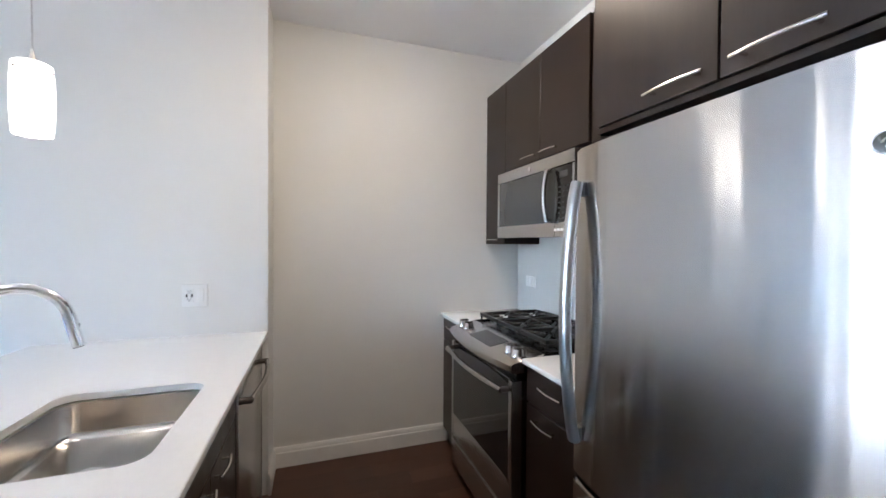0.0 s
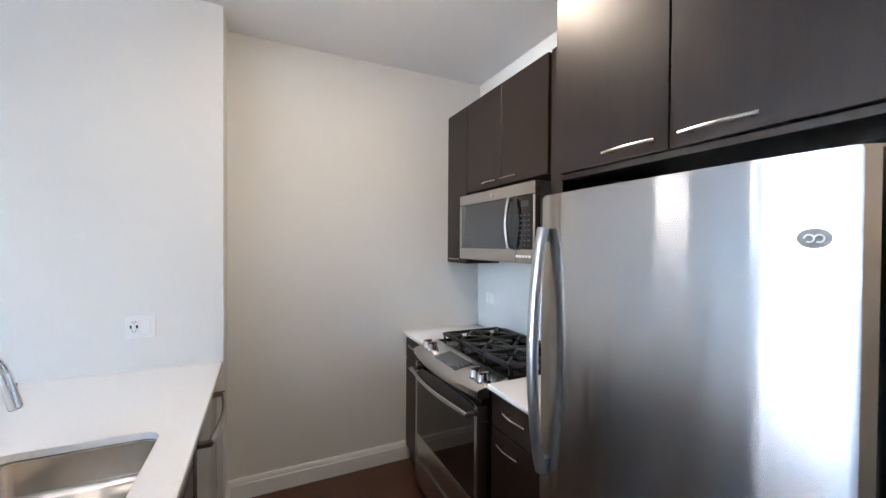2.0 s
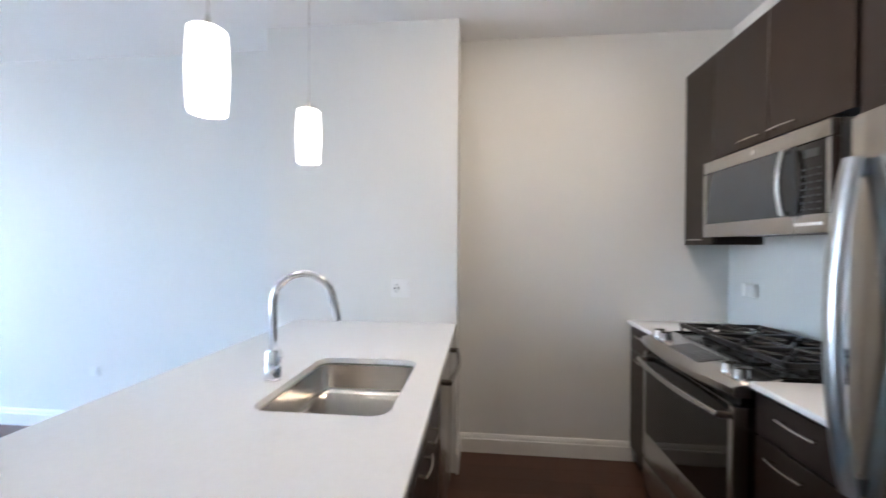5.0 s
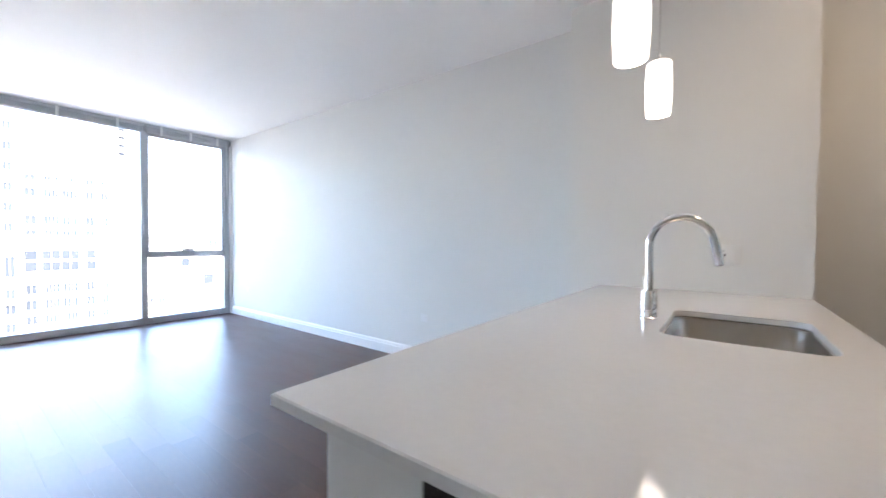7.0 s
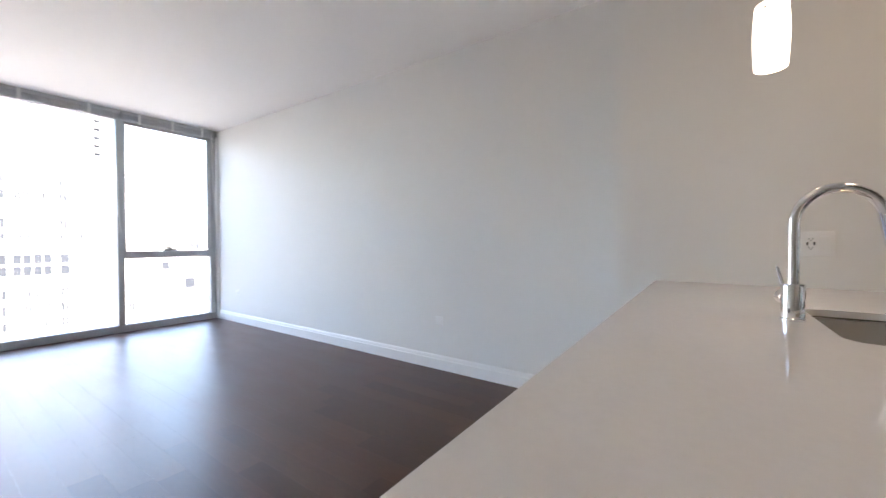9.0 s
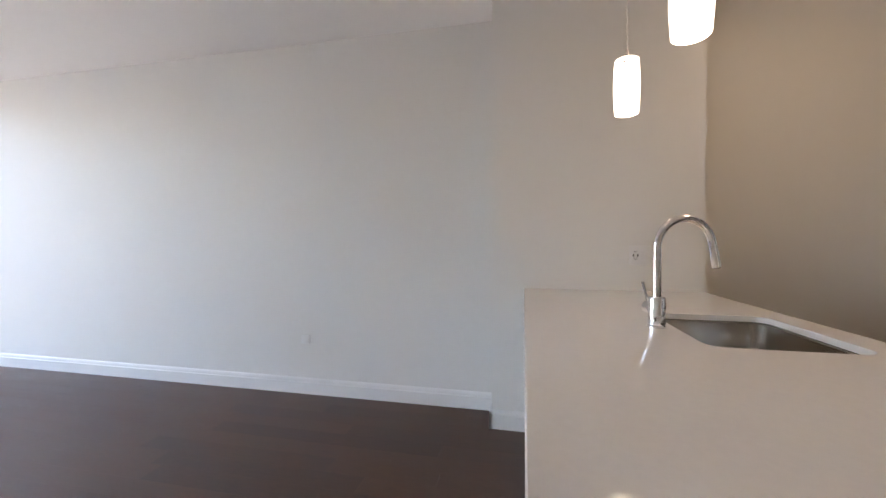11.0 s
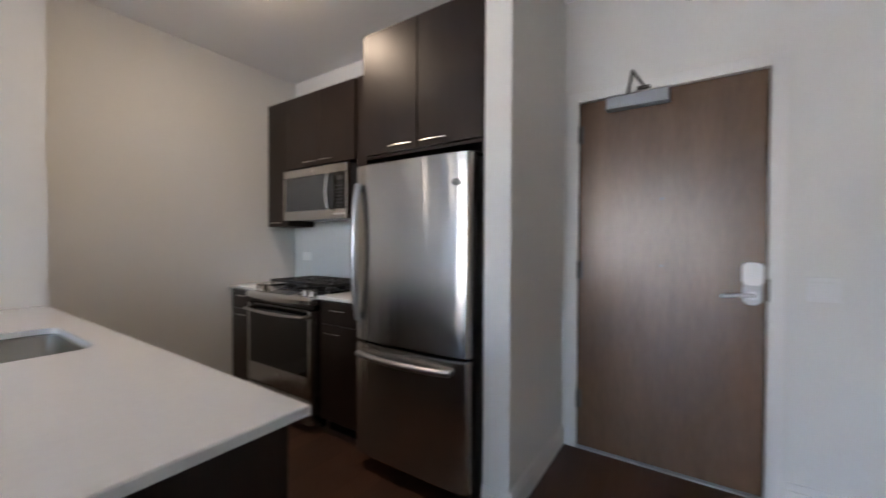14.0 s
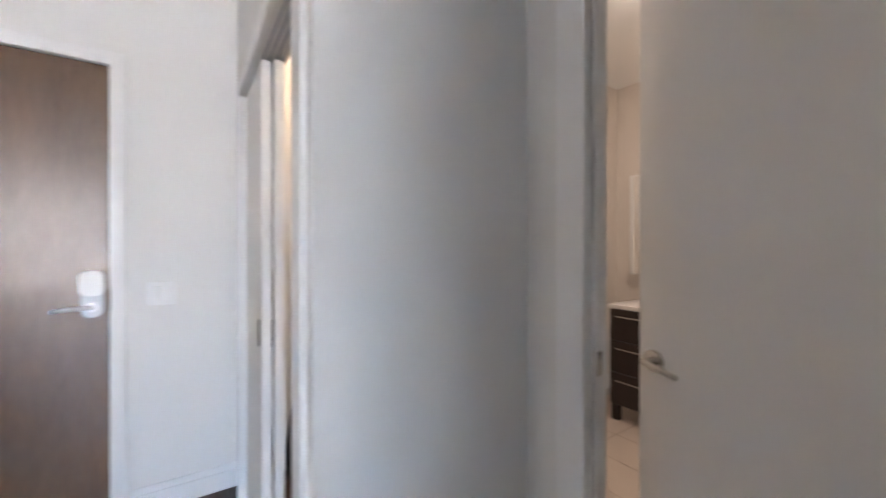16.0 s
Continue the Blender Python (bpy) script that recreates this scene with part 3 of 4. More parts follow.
# faucet
FB = Vector((-0.855, 1.388, PZ))
fc = thing("kitchen_faucet", FB, "polished chrome pull-down gooseneck faucet with a side lever", "faucet")
part("base", join(lathe([(0.0, 0), (0.029, 0), (0.029, 0.006), (0.0265, 0.009), (0.0265, 0.098), (0.024, 0.104), (0.0, 0.104)], FB)), CHROME, fc)
R = 0.100
top = FB + Vector((0, 0, 0.104))
bend = FB.z + 0.371 - R
neck = [tuple(top - Vector((0, 0, 0.002)))] + [(FB.x, FB.y, top.z + (bend - top.z) * k / 4) for k in range(1, 4)]
neck += arc((FB.x + R, FB.y, bend), R, 180, 12, 18)
neck = [tuple(FB + TURNED @ (Vector(p) - FB)) for p in neck]
part("neck", tube(neck, 0.0135, 16, up=(0, 1, 0)), CHROME, fc)
e0 = Vector(neck[-1])
dirn = TURNED @ Vector((math.cos(radians(-78)), 0, math.sin(radians(-78))))
head = part("spray_head", tube([e0 - dirn * 0.004, e0, e0 + dirn * 0.004, e0 + dirn * 0.012, e0 + dirn * 0.085, e0 + dirn * 0.09], 0.0148, 16, up=(0, 1, 0)), CHROME, fc, "chrome pull-down spray head")
part("nozzle", tube([e0 + dirn * 0.0895, e0 + dirn * 0.093], 0.012, 16, up=(0, 1, 0)), GREYPLASTIC, head)
bt = e0 + dirn * 0.04 + TURNED @ Vector((0.0122, 0, 0.003))
part("button", box(bt.x - 0.004, bt.x + 0.0012, bt.y - 0.005, bt.y + 0.005, bt.z - 0.010, bt.z + 0.010, 0.001), GREYPLASTIC, head)
def with_spout(bm):
    bmesh.ops.rotate(bm, cent=FB, matrix=TURNED.to_3x3(), verts=bm.verts)
    return bm
part("lever_hub", with_spout(cyl(FB + Vector((0, 0.02, 0.062)), 0.0215, 0.036, "y", 20, bevel=0.003)), CHROME, fc)
for a, zz, hh2 in ((-115, 0.03, 0.014), (-25, 0.075, 0.022)):
    q = FB + Vector((0.0245 * math.cos(radians(a)), 0.0245 * math.sin(radians(a)), zz))
    part("sensor", box(q.x - 0.0025, q.x + 0.0025, q.y - 0.0025, q.y + 0.0025, q.z - hh2 / 2, q.z + hh2 / 2, 0.001, 1), SLOT, fc)
part("lever", with_spout(tube([FB + Vector((0, 0.046, 0.078)), FB + Vector((-0.004, 0.056, 0.11)), FB + Vector((-0.010, 0.066, 0.148))], 0.0055, 10, r2=0.0042, up=(0, 1, 0))), CHROME, fc)

outlet((-0.624, YS, 1.127), (0, -1, 0), (1, 0, 0), "white double outlet and switch plate above the counter")
outlet((-3.0, YL, 0.435), (0, -1, 0), (1, 0, 0), "small white low wall outlet", False, 0.075, 0.115 * 0.62)
outlet((-6.5, YL, 0.42), (0, -1, 0), (1, 0, 0), "small white low wall outlet", False, 0.075, 0.115 * 0.62)

# ---- kitchen: range wall ----
CF = 0.853
lc = thing("base_cabinet", (1.14, 2.52, 0), "narrow dark espresso base cabinet between range and wall", "cabinet", "base units by the range")
part("body", box(CF, XR - 0.012, 2.345, YL - 0.001, 0.1, 0.892), ESPRESSO, lc)
part("plinth", box(CF + 0.02, XR - 0.012, 2.345, YL - 0.001, 0, 0.1), ESPRESSO, lc)
for z0, z1, nm in ((0.735, 0.882, "drawer"), (0.105, 0.732, "door")):
    d = unit_front(lc, CF, 2.347, YL - 0.02, z0, z1, -1, nm)
    pull(d, (CF - 0.019, 2.43, z1 - 0.04), (CF - 0.019, 2.57, z1 - 0.04), (-1, 0, 0))
rc = thing("base_cabinet", (1.14, 1.38, 0), "dark espresso drawer base cabinet between range and fridge", "cabinet", "base units by the range")
part("body", box(CF, XR - 0.012, 1.205, 1.565, 0.1, 0.892), ESPRESSO, rc)
part("plinth", box(CF + 0.06, XR - 0.012, 1.205, 1.565, 0, 0.1), BLACK, rc)
for z0, z1, nm in ((0.735, 0.882, "drawer"), (0.105, 0.732, "door")):
    d = unit_front(rc, CF, 1.207, 1.563, z0, z1, -1, nm)
    yh = 1.30 if nm == "drawer" else 1.345
    pull(d, (CF - 0.019, yh, z1 - 0.05), (CF - 0.019, yh + 0.145, z1 - 0.05), (-1, 0, 0))
for y0, y1 in ((2.338, YL - 0.001), (1.205, 1.572)):
    solid("range_worktop", box(0.818, XR - 0.010, y0, y1, 0.893, 0.915, 0.003), QUARTZ, "white quartz worktop beside the range", "worktop", group="worktops by the range", at=(1.1, (y0 + y1) / 2, 0.893))

RY0, RY1 = 1.575, 2.335
rg = thing("gas_range", (1.12, (RY0 + RY1) / 2, 0), "stainless slide-in gas range with black cast iron grates", "range")
part("body", box(0.875, XR - 0.015, RY0 + 0.003, RY1 - 0.003, 0.05, 0.905), BLACK, rg)
for fx in (0.93, 1.38):
    for fy in (RY0 + 0.06, RY1 - 0.06):
        part("foot", cyl((fx, fy, 0), 0.018, 0.05), BLACK, rg)
# cooktop and its raised rim
part("cooktop", join(box(0.93, XR - 0.012, RY0 - 0.006, RY1 + 0.006, 0.905, 0.921, 0.004), box(0.935, XR - 0.02, RY0, RY0 + 0.012, 0.9205, 0.929, 0.003), box(0.935, XR - 0.02, RY1 - 0.012, RY1, 0.9205, 0.929, 0.003)), BLACK, rg)
part("rear_vent", box(XR - 0.075, XR - 0.014, RY0 + 0.02, RY1 - 0.02, 0.9205, 0.962, 0.006), BLACK, rg)
# bowed control panel
def bowed(poly, b, y0, y1, n=14):
    """A cross-section of (x, z) drawn along y, bowed outwards."""
    bm = bmesh.new()
    rows = []
    for k in range(n + 1):
        y = y0 + (y1 - y0) * k / n
        rows.append([bm.verts.new((x - b * (1 - ((y - RY0) / (RY1 - RY0) * 2 - 1) ** 2) * w, y, z)) for x, z, w in poly])
    m = len(poly)
    for r0, r1 in zip(rows, rows[1:]):
        for k in range(m):
            bm.faces.new((r0[k], r0[(k + 1) % m], r1[(k + 1) % m], r1[k]))
    bm.faces.new(rows[0])
    bm.faces.new(rows[-1][::-1])
    bmesh.ops.recalc_face_normals(bm, faces=bm.faces)
    return bm
part("control_panel", bowed([(0.935, 0.926, 0), (0.800, 0.893, 1), (0.793, 0.886, 1), (0.793, 0.862, 1), (0.802, 0.852, 1), (0.935, 0.852, 0)], 0.042, RY0 - 0.005, RY1 + 0.005), STEEL, rg)
def on_panel(x, y, up=0.0):
    return Vector((x, y, 0.926 - (0.935 - x) * 0.033 / 0.160 - 0.003 + up))
yc = (RY0 + RY1) / 2
disp = part("display", prism([(0.815, 0.899), (0.905, 0.9175), (0.905, 0.9225), (0.815, 0.9045)], "y", yc - 0.13, yc + 0.13), SMOKEGLASS, rg)
for r in range(3):
    for k in range(5):
        yk = yc - 0.11 + k * 0.025
        xk = 0.845 + r * 0.02
        part("key", box(xk, xk + 0.006, yk, yk + 0.010, 0.9080 + r * 0.0040, 0.9122 + r * 0.0040), GREYPLASTIC, disp)
for y in (RY0 + 0.055, RY0 + 0.125, RY1 - 0.055, RY1 - 0.125):
    b = on_panel(0.858, y)
    k = part("knob", lathe([(0.0, -0.004), (0.029, -0.004), (0.029, 0.006), (0.0255, 0.011), (0.024, 0.030), (0.021, 0.034), (0.0, 0.034)], b, 20), KNOBSTEEL, rg, "steel burner knob")
    part("knob_grip", box(b.x - 0.023, b.x + 0.023, b.y - 0.006, b.y + 0.006, b.z + 0.032, b.z + 0.043, 0.002), KNOBSTEEL, k)
# grates
def grate_mesh(y0, y1, x0, x1):
    z, h, w = 0.976, 0.020, 0.014
    bars = [box(x0, x1, y0, y0 + w, z - h, z, 0.002, 1), box(x0, x1, y1 - w, y1, z - h, z, 0.002, 1), box(x0, x0 + w, y0, y1, z - h, z, 0.002, 1), box(x1 - w, x1, y0, y1, z - h, z, 0.002, 1)]
    ym2, xm = (y0 + y1) / 2, (x0 + x1) / 2
    bars.append(box(xm - w / 2, xm + w / 2, y0, y1, z - h, z - 0.001, 0.002, 1))
    for cx in ((x0 + xm) / 2, (xm + x1) / 2):
        for a in (45, 135, 225, 315, 0, 180):
            dx, dy = math.cos(radians(a)), math.sin(radians(a))
            reach = min((xm - x0) / 2 / max(abs(dx), 1e-3), (y1 - y0) / 2 / max(abs(dy), 1e-3))
            bars.append(tube([(cx + dx * 0.028, ym2 + dy * 0.028, z - 0.007), (cx + dx * reach * 0.97, ym2 + dy * reach * 0.97, z - 0.006)], 0.0075, 6))
    for fx in (x0 + 0.008, x1 - 0.008, xm):
        for fy in (y0 + 0.008, y1 - 0.008):
            bars.append(cyl((fx, fy, 0.9205), 0.006, z - h - 0.918, seg=8))
    return join(*bars)
gw = (RY1 - RY0 - 0.05) / 3
for k in range(3):
    ya = RY0 + 0.02 + k * (gw + 0.005)
    part("grate", grate_mesh(ya, ya + gw, 0.955, 1.36), IRON, rg, "black cast iron burner grate")
    for cx in (1.056, 1.259):
        part("burner", lathe([(0.0, 0.0), (0.05, 0.0), (0.048, 0.006), (0.036, 0.012), (0.034, 0.018), (0.0, 0.019)], (cx, ya + gw / 2, 0.921), 20), IRON, rg)
# oven door with window, handle, drawer
part("vent_strip", box(0.825, 0.874, RY0 + 0.004, RY1 - 0.004, 0.82, 0.8515), BLACK, rg)
od = part("oven_door", join(box(0.802, 0.874, RY0 + 0.004, RY0 + 0.034, 0.235, 0.815, 0.004), box(0.802, 0.874, RY1 - 0.034, RY1 - 0.004, 0.235, 0.815, 0.004), box(0.802, 0.874, RY0 + 0.0345, RY1 - 0.0345, 0.235, 0.375, 0.004),
                            box(0.812, 0.874, RY0 + 0.0345, RY1 - 0.0345, 0.70, 0.815, 0.004)), STEEL, rg)
part("oven_window", box(0.8035, 0.811, RY0 + 0.032, RY1 - 0.032, 0.373, 0.812, 0.001, 1), BLACKGLASS, od, "dark oven window glass")
part("badge", cyl((0.8025, yc, 0.335), 0.012, -0.003, "x", 20), CHROME, od, "small round badge")
oh = part("handle", tube([(0.802 - 0.036 - 0.028 * math.sin(math.pi * k / 16), RY0 + 0.03 + (RY1 - RY0 - 0.06) * k / 16, 0.775) for k in range(17)], 0.0125, 12), STEEL, od, "bowed steel oven handle")
for y in (RY0 + 0.035, RY1 - 0.035):
    part("handle_post", cyl((0.801, y, 0.775), 0.013, -0.04, "x", 14, bevel=0.002), DARKMETAL, od, "dark metal post")
dr = part("warming_drawer", box(0.804, 0.874, RY0 + 0.004, RY1 - 0.004, 0.06, 0.228, 0.005), STEEL, rg)
part("drawer_lip", box(0.797, 0.806, RY0 + 0.02, RY1 - 0.02, 0.205, 0.222, 0.003), STEEL, dr)

# the whole front stands this far before the body
FRONT = 0.03
for ob in rg.children_recursive:
    for v in ob.data.vertices:
        wx = v.co.x + ORIGIN[rg].x
        v.co.x -= FRONT * min(1.0, max(0.0, (0.97 - wx) / 0.12))

# microwave over the range
MF, MZ0, MZ1 = 1.077, 1.444, 1.845
mw = thing("microwave", (1.25, yc, MZ0), "stainless over-the-range microwave under dark cabinets", "microwave")
part("body", box(MF + 0.035, XR - 0.001, RY0 + 0.002, RY1 - 0.002, MZ0 + 0.012, MZ1), GREYPLASTIC, mw)
part("grease_filter", join(box(MF + 0.05, 1.36, RY0 + 0.05, yc - 0.02, MZ0 + 0.004, MZ0 + 0.013), box(MF + 0.05, 1.36, yc + 0.02, RY1 - 0.05, MZ0 + 0.004, MZ0 + 0.013)), GREYPLASTIC, mw)
YD = RY0 + 0.15
part("top_vent", box(MF, MF + 0.034, RY0, RY1, MZ1 - 0.062, MZ1, 0.004), STEEL, mw)
md = part("door", join(box(MF, MF + 0.034, YD, RY1, MZ0, MZ0 + 0.07, 0.004), box(MF, MF + 0.034, RY1 - 0.028, RY1, MZ0 + 0.0705, MZ1 - 0.0645, 0.004), box(MF + 0.006, MF + 0.034, YD, RY1 - 0.0285, MZ1 - 0.085, MZ1 - 0.0645, 0.003)), STEEL, mw)
part("door_glass", box(MF + 0.002, MF + 0.03, YD + 0.001, RY1 - 0.026, MZ0 + 0.068, MZ1 - 0.066, 0.002), SMOKEGLASS, md, "smoked glass microwave window")
part("handle", tube([(MF - 0.020 - 0.018 * math.sin(math.pi * k / 14), YD + 0.035, MZ0 + 0.075 + 0.255 * k / 14) for k in range(15)], 0.011, 12, up=(0, 1, 0)), STEEL, md, "bowed vertical steel handle")
for zp in (0.08, 0.325):
    part("handle_post", cyl((MF + 0.003, YD + 0.035, MZ0 + zp), 0.011, -0.022, "x", 12), STEEL, md)
cpn = part("control_panel", join(box(MF, MF + 0.034, RY0, YD - 0.002, MZ0, MZ0 + 0.07, 0.004), box(MF, MF + 0.034, RY0, RY0 + 0.018, MZ0 + 0.0705, MZ1 - 0.0645, 0.004)), STEEL, mw)
pg = part("panel_glass", box(MF + 0.002, MF + 0.03, RY0 + 0.0165, YD - 0.003, MZ0 + 0.068, MZ1 - 0.066, 0.002), BLACKGLASS, cpn)
part("clock", box(MF - 0.0005, MF + 0.003, RY0 + 0.05, YD - 0.04, MZ1 - 0.12, MZ1 - 0.09), SLOT, pg)
for r in range(7):
    for k in range(3):
        part("key", box(MF + 0.0005, MF + 0.003, RY0 + 0.04 + k * 0.032, RY0 + 0.056 + k * 0.032, MZ0 + 0.085 + r * 0.025, MZ0 + 0.092 + r * 0.025), KEY, pg)
part("badge", cyl((MF + 0.0005, yc, MZ1 - 0.03), 0.012, -0.003, "x", 20), CHROME, mw, "small round badge")
for k in range(5):
    part("mark", box(MF - 0.0012, MF + 0.001, RY0 + 0.03 + k * 0.025, RY0 + 0.048 + k * 0.025, MZ0 + 0.028, MZ0 + 0.04), PLASTIC, cpn)

# wall cabinets
UF = 1.165
def wall_cabinet(y0, y1, z0, z1, handle, label):
    c = thing("wall_cabinet", (1.3, (y0 + y1) / 2, z0), label, "cabinet", "wall cabinets over the range")
    part("body", box(UF + 0.02, XR - 0.001, y0 + 0.0005, y1 - 0.0005, z0, z1), ESPRESSO, c)
    d = unit_front(c, UF + 0.019, y0, y1, z0 - 0.003, z1, -1)
    if handle:
        pull(d, (UF, handle[0], z0 + 0.03), (UF, handle[1], z0 + 0.03), (-1, 0, 0), 0.03, 0.0045)
    return c
UT = 2.477
wall_cabinet(2.402, 2.6945, 1.405, UT, (2.46, 2.62), "tall narrow dark espresso wall cabinet beside the microwave")
wall_cabinet(1.995, 2.402, 1.885, UT, (2.02, 2.17), "dark espresso wall cabinet above the microwave")
wall_cabinet(1.592, 1.995, 1.885, UT, (1.82, 1.97), "dark espresso wall cabinet above the microwave")
wall_cabinet(1.165, 1.572, 1.405, UT, (1.22, 1.36), "tall dark espresso wall cabinet beside the fridge")
solid("light_rail", box(UF + 0.02, UF + 0.04, 1.165, RY0 - 0.003, 1.375, 1.4015), ESPRESSO, "dark espresso rail under the wall cabinet", "trim", at=(UF, 1.37, 1.375))

# fridge surround
OF = 0.808
for y0, y1, h in ((0.345, 0.742, (0.545, 0.705)), (0.742, 1.125, (0.765, 0.925))):
    c = thing("fridge_cabinet", (1.1, (y0 + y1) / 2, 1.765), "deep dark espresso cabinet above the fridge", "cabinet", "cabinets above the fridge")
    part("body", box(OF + 0.02, XR - 0.001, y0 + 0.0005, y1 - 0.0005, 1.775, UT), ESPRESSO, c)
    d = unit_front(c, OF + 0.019, y0, y1, 1.772, UT, -1)
    pull(d, (OF, h[0], 1.80), (OF, h[1], 1.80), (-1, 0, 0), 0.03, 0.0045)
sp = thing("tall_cabinet_side", (1.1, 1.14, 0), "dark espresso tall side panel beside the fridge", "panel")
part("body", box(OF + 0.02, XR - 0.001, 1.126, 1.160, 0.0, UT), ESPRESSO, sp)
sp = thing("tall_cabinet_side", (1.1, 0.339, 0), "dark espresso tall side panel between fridge and partition", "panel")
part("body", box(OF, XR - 0.001, 0.3335, 0.3445, 0.0, UT), ESPRESSO, sp)
part("valance", box(OF + 0.006, OF + 0.05, 0.345, 1.125, 1.752, 1.7695, 0.001, 1), ESPRESSO, sp)

# fridge
FY0, FY1 = 0.364, 1.10
fr = thing("refrigerator", (1.08, (FY0 + FY1) / 2, 0), "stainless bottom-freezer refrigerator with a curved front", "refrigerator")
part("body", box(0.79, XR - 0.03, FY0 + 0.006, FY1 - 0.006, 0.03, 1.684, 0.006), GREYPLASTIC, fr, "dark grey fridge case")
for fx in (0.85, 1.35):
    for fy in (FY0 + 0.06, FY1 - 0.06):
        part("foot", cyl((fx, fy, 0), 0.02, 0.031, seg=12), BLACK, fr)
part("grille", box(0.80, 0.83, FY0 + 0.02, FY1 - 0.02, 0.012, 0.085, 0.003), BLACK, fr)
def curved_front(z0, z1, b=0.019, x=0.712, n=56):
    poly = [(0.785, FY1 - 0.001), (0.785, FY0 + 0.001)]
    rr = 0.016
    for k in range(n + 1):
        u = -1 + 2 * k / n
        edge = rr * max(0.0, (abs(u) - 0.95) / 0.05) ** 2
        poly.append((x - b * (1 - u ** 4) + edge, FY0 + (FY1 - FY0) * (k / n)))
    bm = prism(poly, "z", z0, z1)
    bmesh.ops.bevel(bm, geom=[e for e in bm.edges if abs(e.verts[0].co.z - e.verts[1].co.z) < 1e-6 and max(v.co.x for v in e.verts) < 0.78], offset=0.006, segments=2, affect="EDGES")
    return bm
fd = part("fridge_door", curved_front(0.728, 1.690), FRIDGESTEEL, fr)
fz = part("freezer_drawer", curved_front(0.09, 0.712), FRIDGESTEEL, fr)
part("gasket", box(0.765, 0.788, FY0 + 0.008, FY1 - 0.008, 0.7125, 0.7275), BLACK, fr)
part("hinge_cover", box(0.765, 0.86, FY0 + 0.004, FY0 + 0.05, 1.6905, 1.704, 0.004), BLACK, fr, "dark hinge cover")
HY = FY1 - 0.045
hh = part("handle", tube([(0.686 - 0.036 * math.sin(math.pi * k / 20) ** 0.8, HY, 0.842 + 0.745 * k / 20) for k in range(21)], 0.0205, 18, flat=0.75, up=(1, 0, 0)), SATIN, fd, "tall bowed steel handle")
for z in (0.862, 1.567):
    part("handle_post", box(0.684, 0.7215, HY - 0.0135, HY + 0.0135, z - 0.02, z + 0.02, 0.005), BRACKET, hh, "grey handle bracket")
def on_badge(bm):
    bmesh.ops.transform(bm, matrix=Matrix.Translation((0.7013, 0.428, 1.550)) @ Matrix.Rotation(radians(6.9), 4, "Z"), verts=bm.verts)
    return bm
def badge_disc(r, d0, h):
    bm = cyl((d0, 0, 0), r, -h, "x", 28, bevel=0.0008)
    bmesh.ops.scale(bm, vec=(1, 1.3, 1), verts=bm.verts)
    return on_badge(bm)
bg = part("badge", badge_disc(0.0195, 0.001, 0.004), CHROME, fd, "oval chrome badge with a plain curled mark")
part("badge_field", badge_disc(0.0165, -0.0028, 0.0008), BADGE, bg)
for dy in (-0.006, 0.006):
    part("badge_mark", on_badge(tube(arc((-0.0040, dy, 0), 0.006, 0, 300, 12, "yz"), 0.0013, 6, up=(1, 0, 0))), PLASTIC, bg)
part("handle", tube([(0.685 - 0.04 * math.sin(math.pi * k / 20) ** 0.8, FY0 + 0.085 + (FY1 - FY0 - 0.135) * k / 20, 0.655) for k in range(21)], 0.019, 16, flat=0.9), SATIN, fz, "bowed steel freezer handle")
for y in (FY0 + 0.095, FY1 - 0.06):
    part("handle_post", box(0.684, 0.7215, y - 0.018, y + 0.018, 0.642, 0.668, 0.005), BRACKET, fz, "grey handle bracket")

outlet((XR - 0.008, 2.50, 1.14), (-1, 0, 0), (0, 1, 0), "white outlet plate in the tiled backsplash", False, 0.12, 0.075)

# ---- kitchen lamps ----
def pendant(x, y, z, screw):
    p = thing("pendant_lamp", (x, y, z), "white opal glass cylinder pendant lamp, lit, over the counter", "pendant lamp", "pendants over the peninsula")
    part("shade", lathe([(0.044, 0.0), (0.047, 0.004), (0.0505, 0.06), (0.052, 0.115), (0.0505, 0.17), (0.047, 0.222), (0.042, 0.226), (0.0, 0.227)], (x, y, z)), SHADE, p)
    part("socket_cap", lathe([(0.0, 0.0), (0.009, 0.0), (0.009, 0.012), (0.004, 0.042), (0.0, 0.042)], (x, y, z + 0.2272), 20), NICKEL, p)
    part("cord", cyl((x, y, z + 0.268), 0.0018, CEILING - z - 0.286, seg=8), NICKEL, p, "thin wire cord")
    part("canopy", lathe([(0.0, 0.0), (0.045, 0.0), (0.055, 0.012), (0.055, 0.02), (0.0, 0.02)], (x, y, CEILING - 0.0205)), NICKEL, p)
    for a in (screw, screw + 120, screw + 240):
        d = Vector((math.cos(radians(a)), math.sin(radians(a)), 0))
        q = Vector((x, y, z + 0.2)) + d * 0.047
        part("screw", tube([q, q + d * 0.004], 0.0042, 10), DARKMETAL, p, "small dark fixing screw")
    return p
pendant(-0.873, 1.088, 1.741, -57)
pendant(-0.878, 1.705, 1.743, -116)
LX, LY = 0.36, 1.53
fl = thing("ceiling_light", (LX, LY, CEILING), "round flush ceiling light, lit, with a dark bronze rim", "ceiling light")
part("diffuser", lathe([(0.0, -0.112), (0.06, -0.109), (0.12, -0.099), (0.16, -0.078), (0.178, -0.050), (0.180, -0.028)], (LX, LY, CEILING), 40), DIFFUSER, fl)
part("rim", lathe([(0.179, -0.047), (0.190, -0.047), (0.195, -0.034), (0.195, 0.0), (0.179, 0.0)], (LX, LY, CEILING), 40), DARKMETAL, fl, "dark bronze rim")

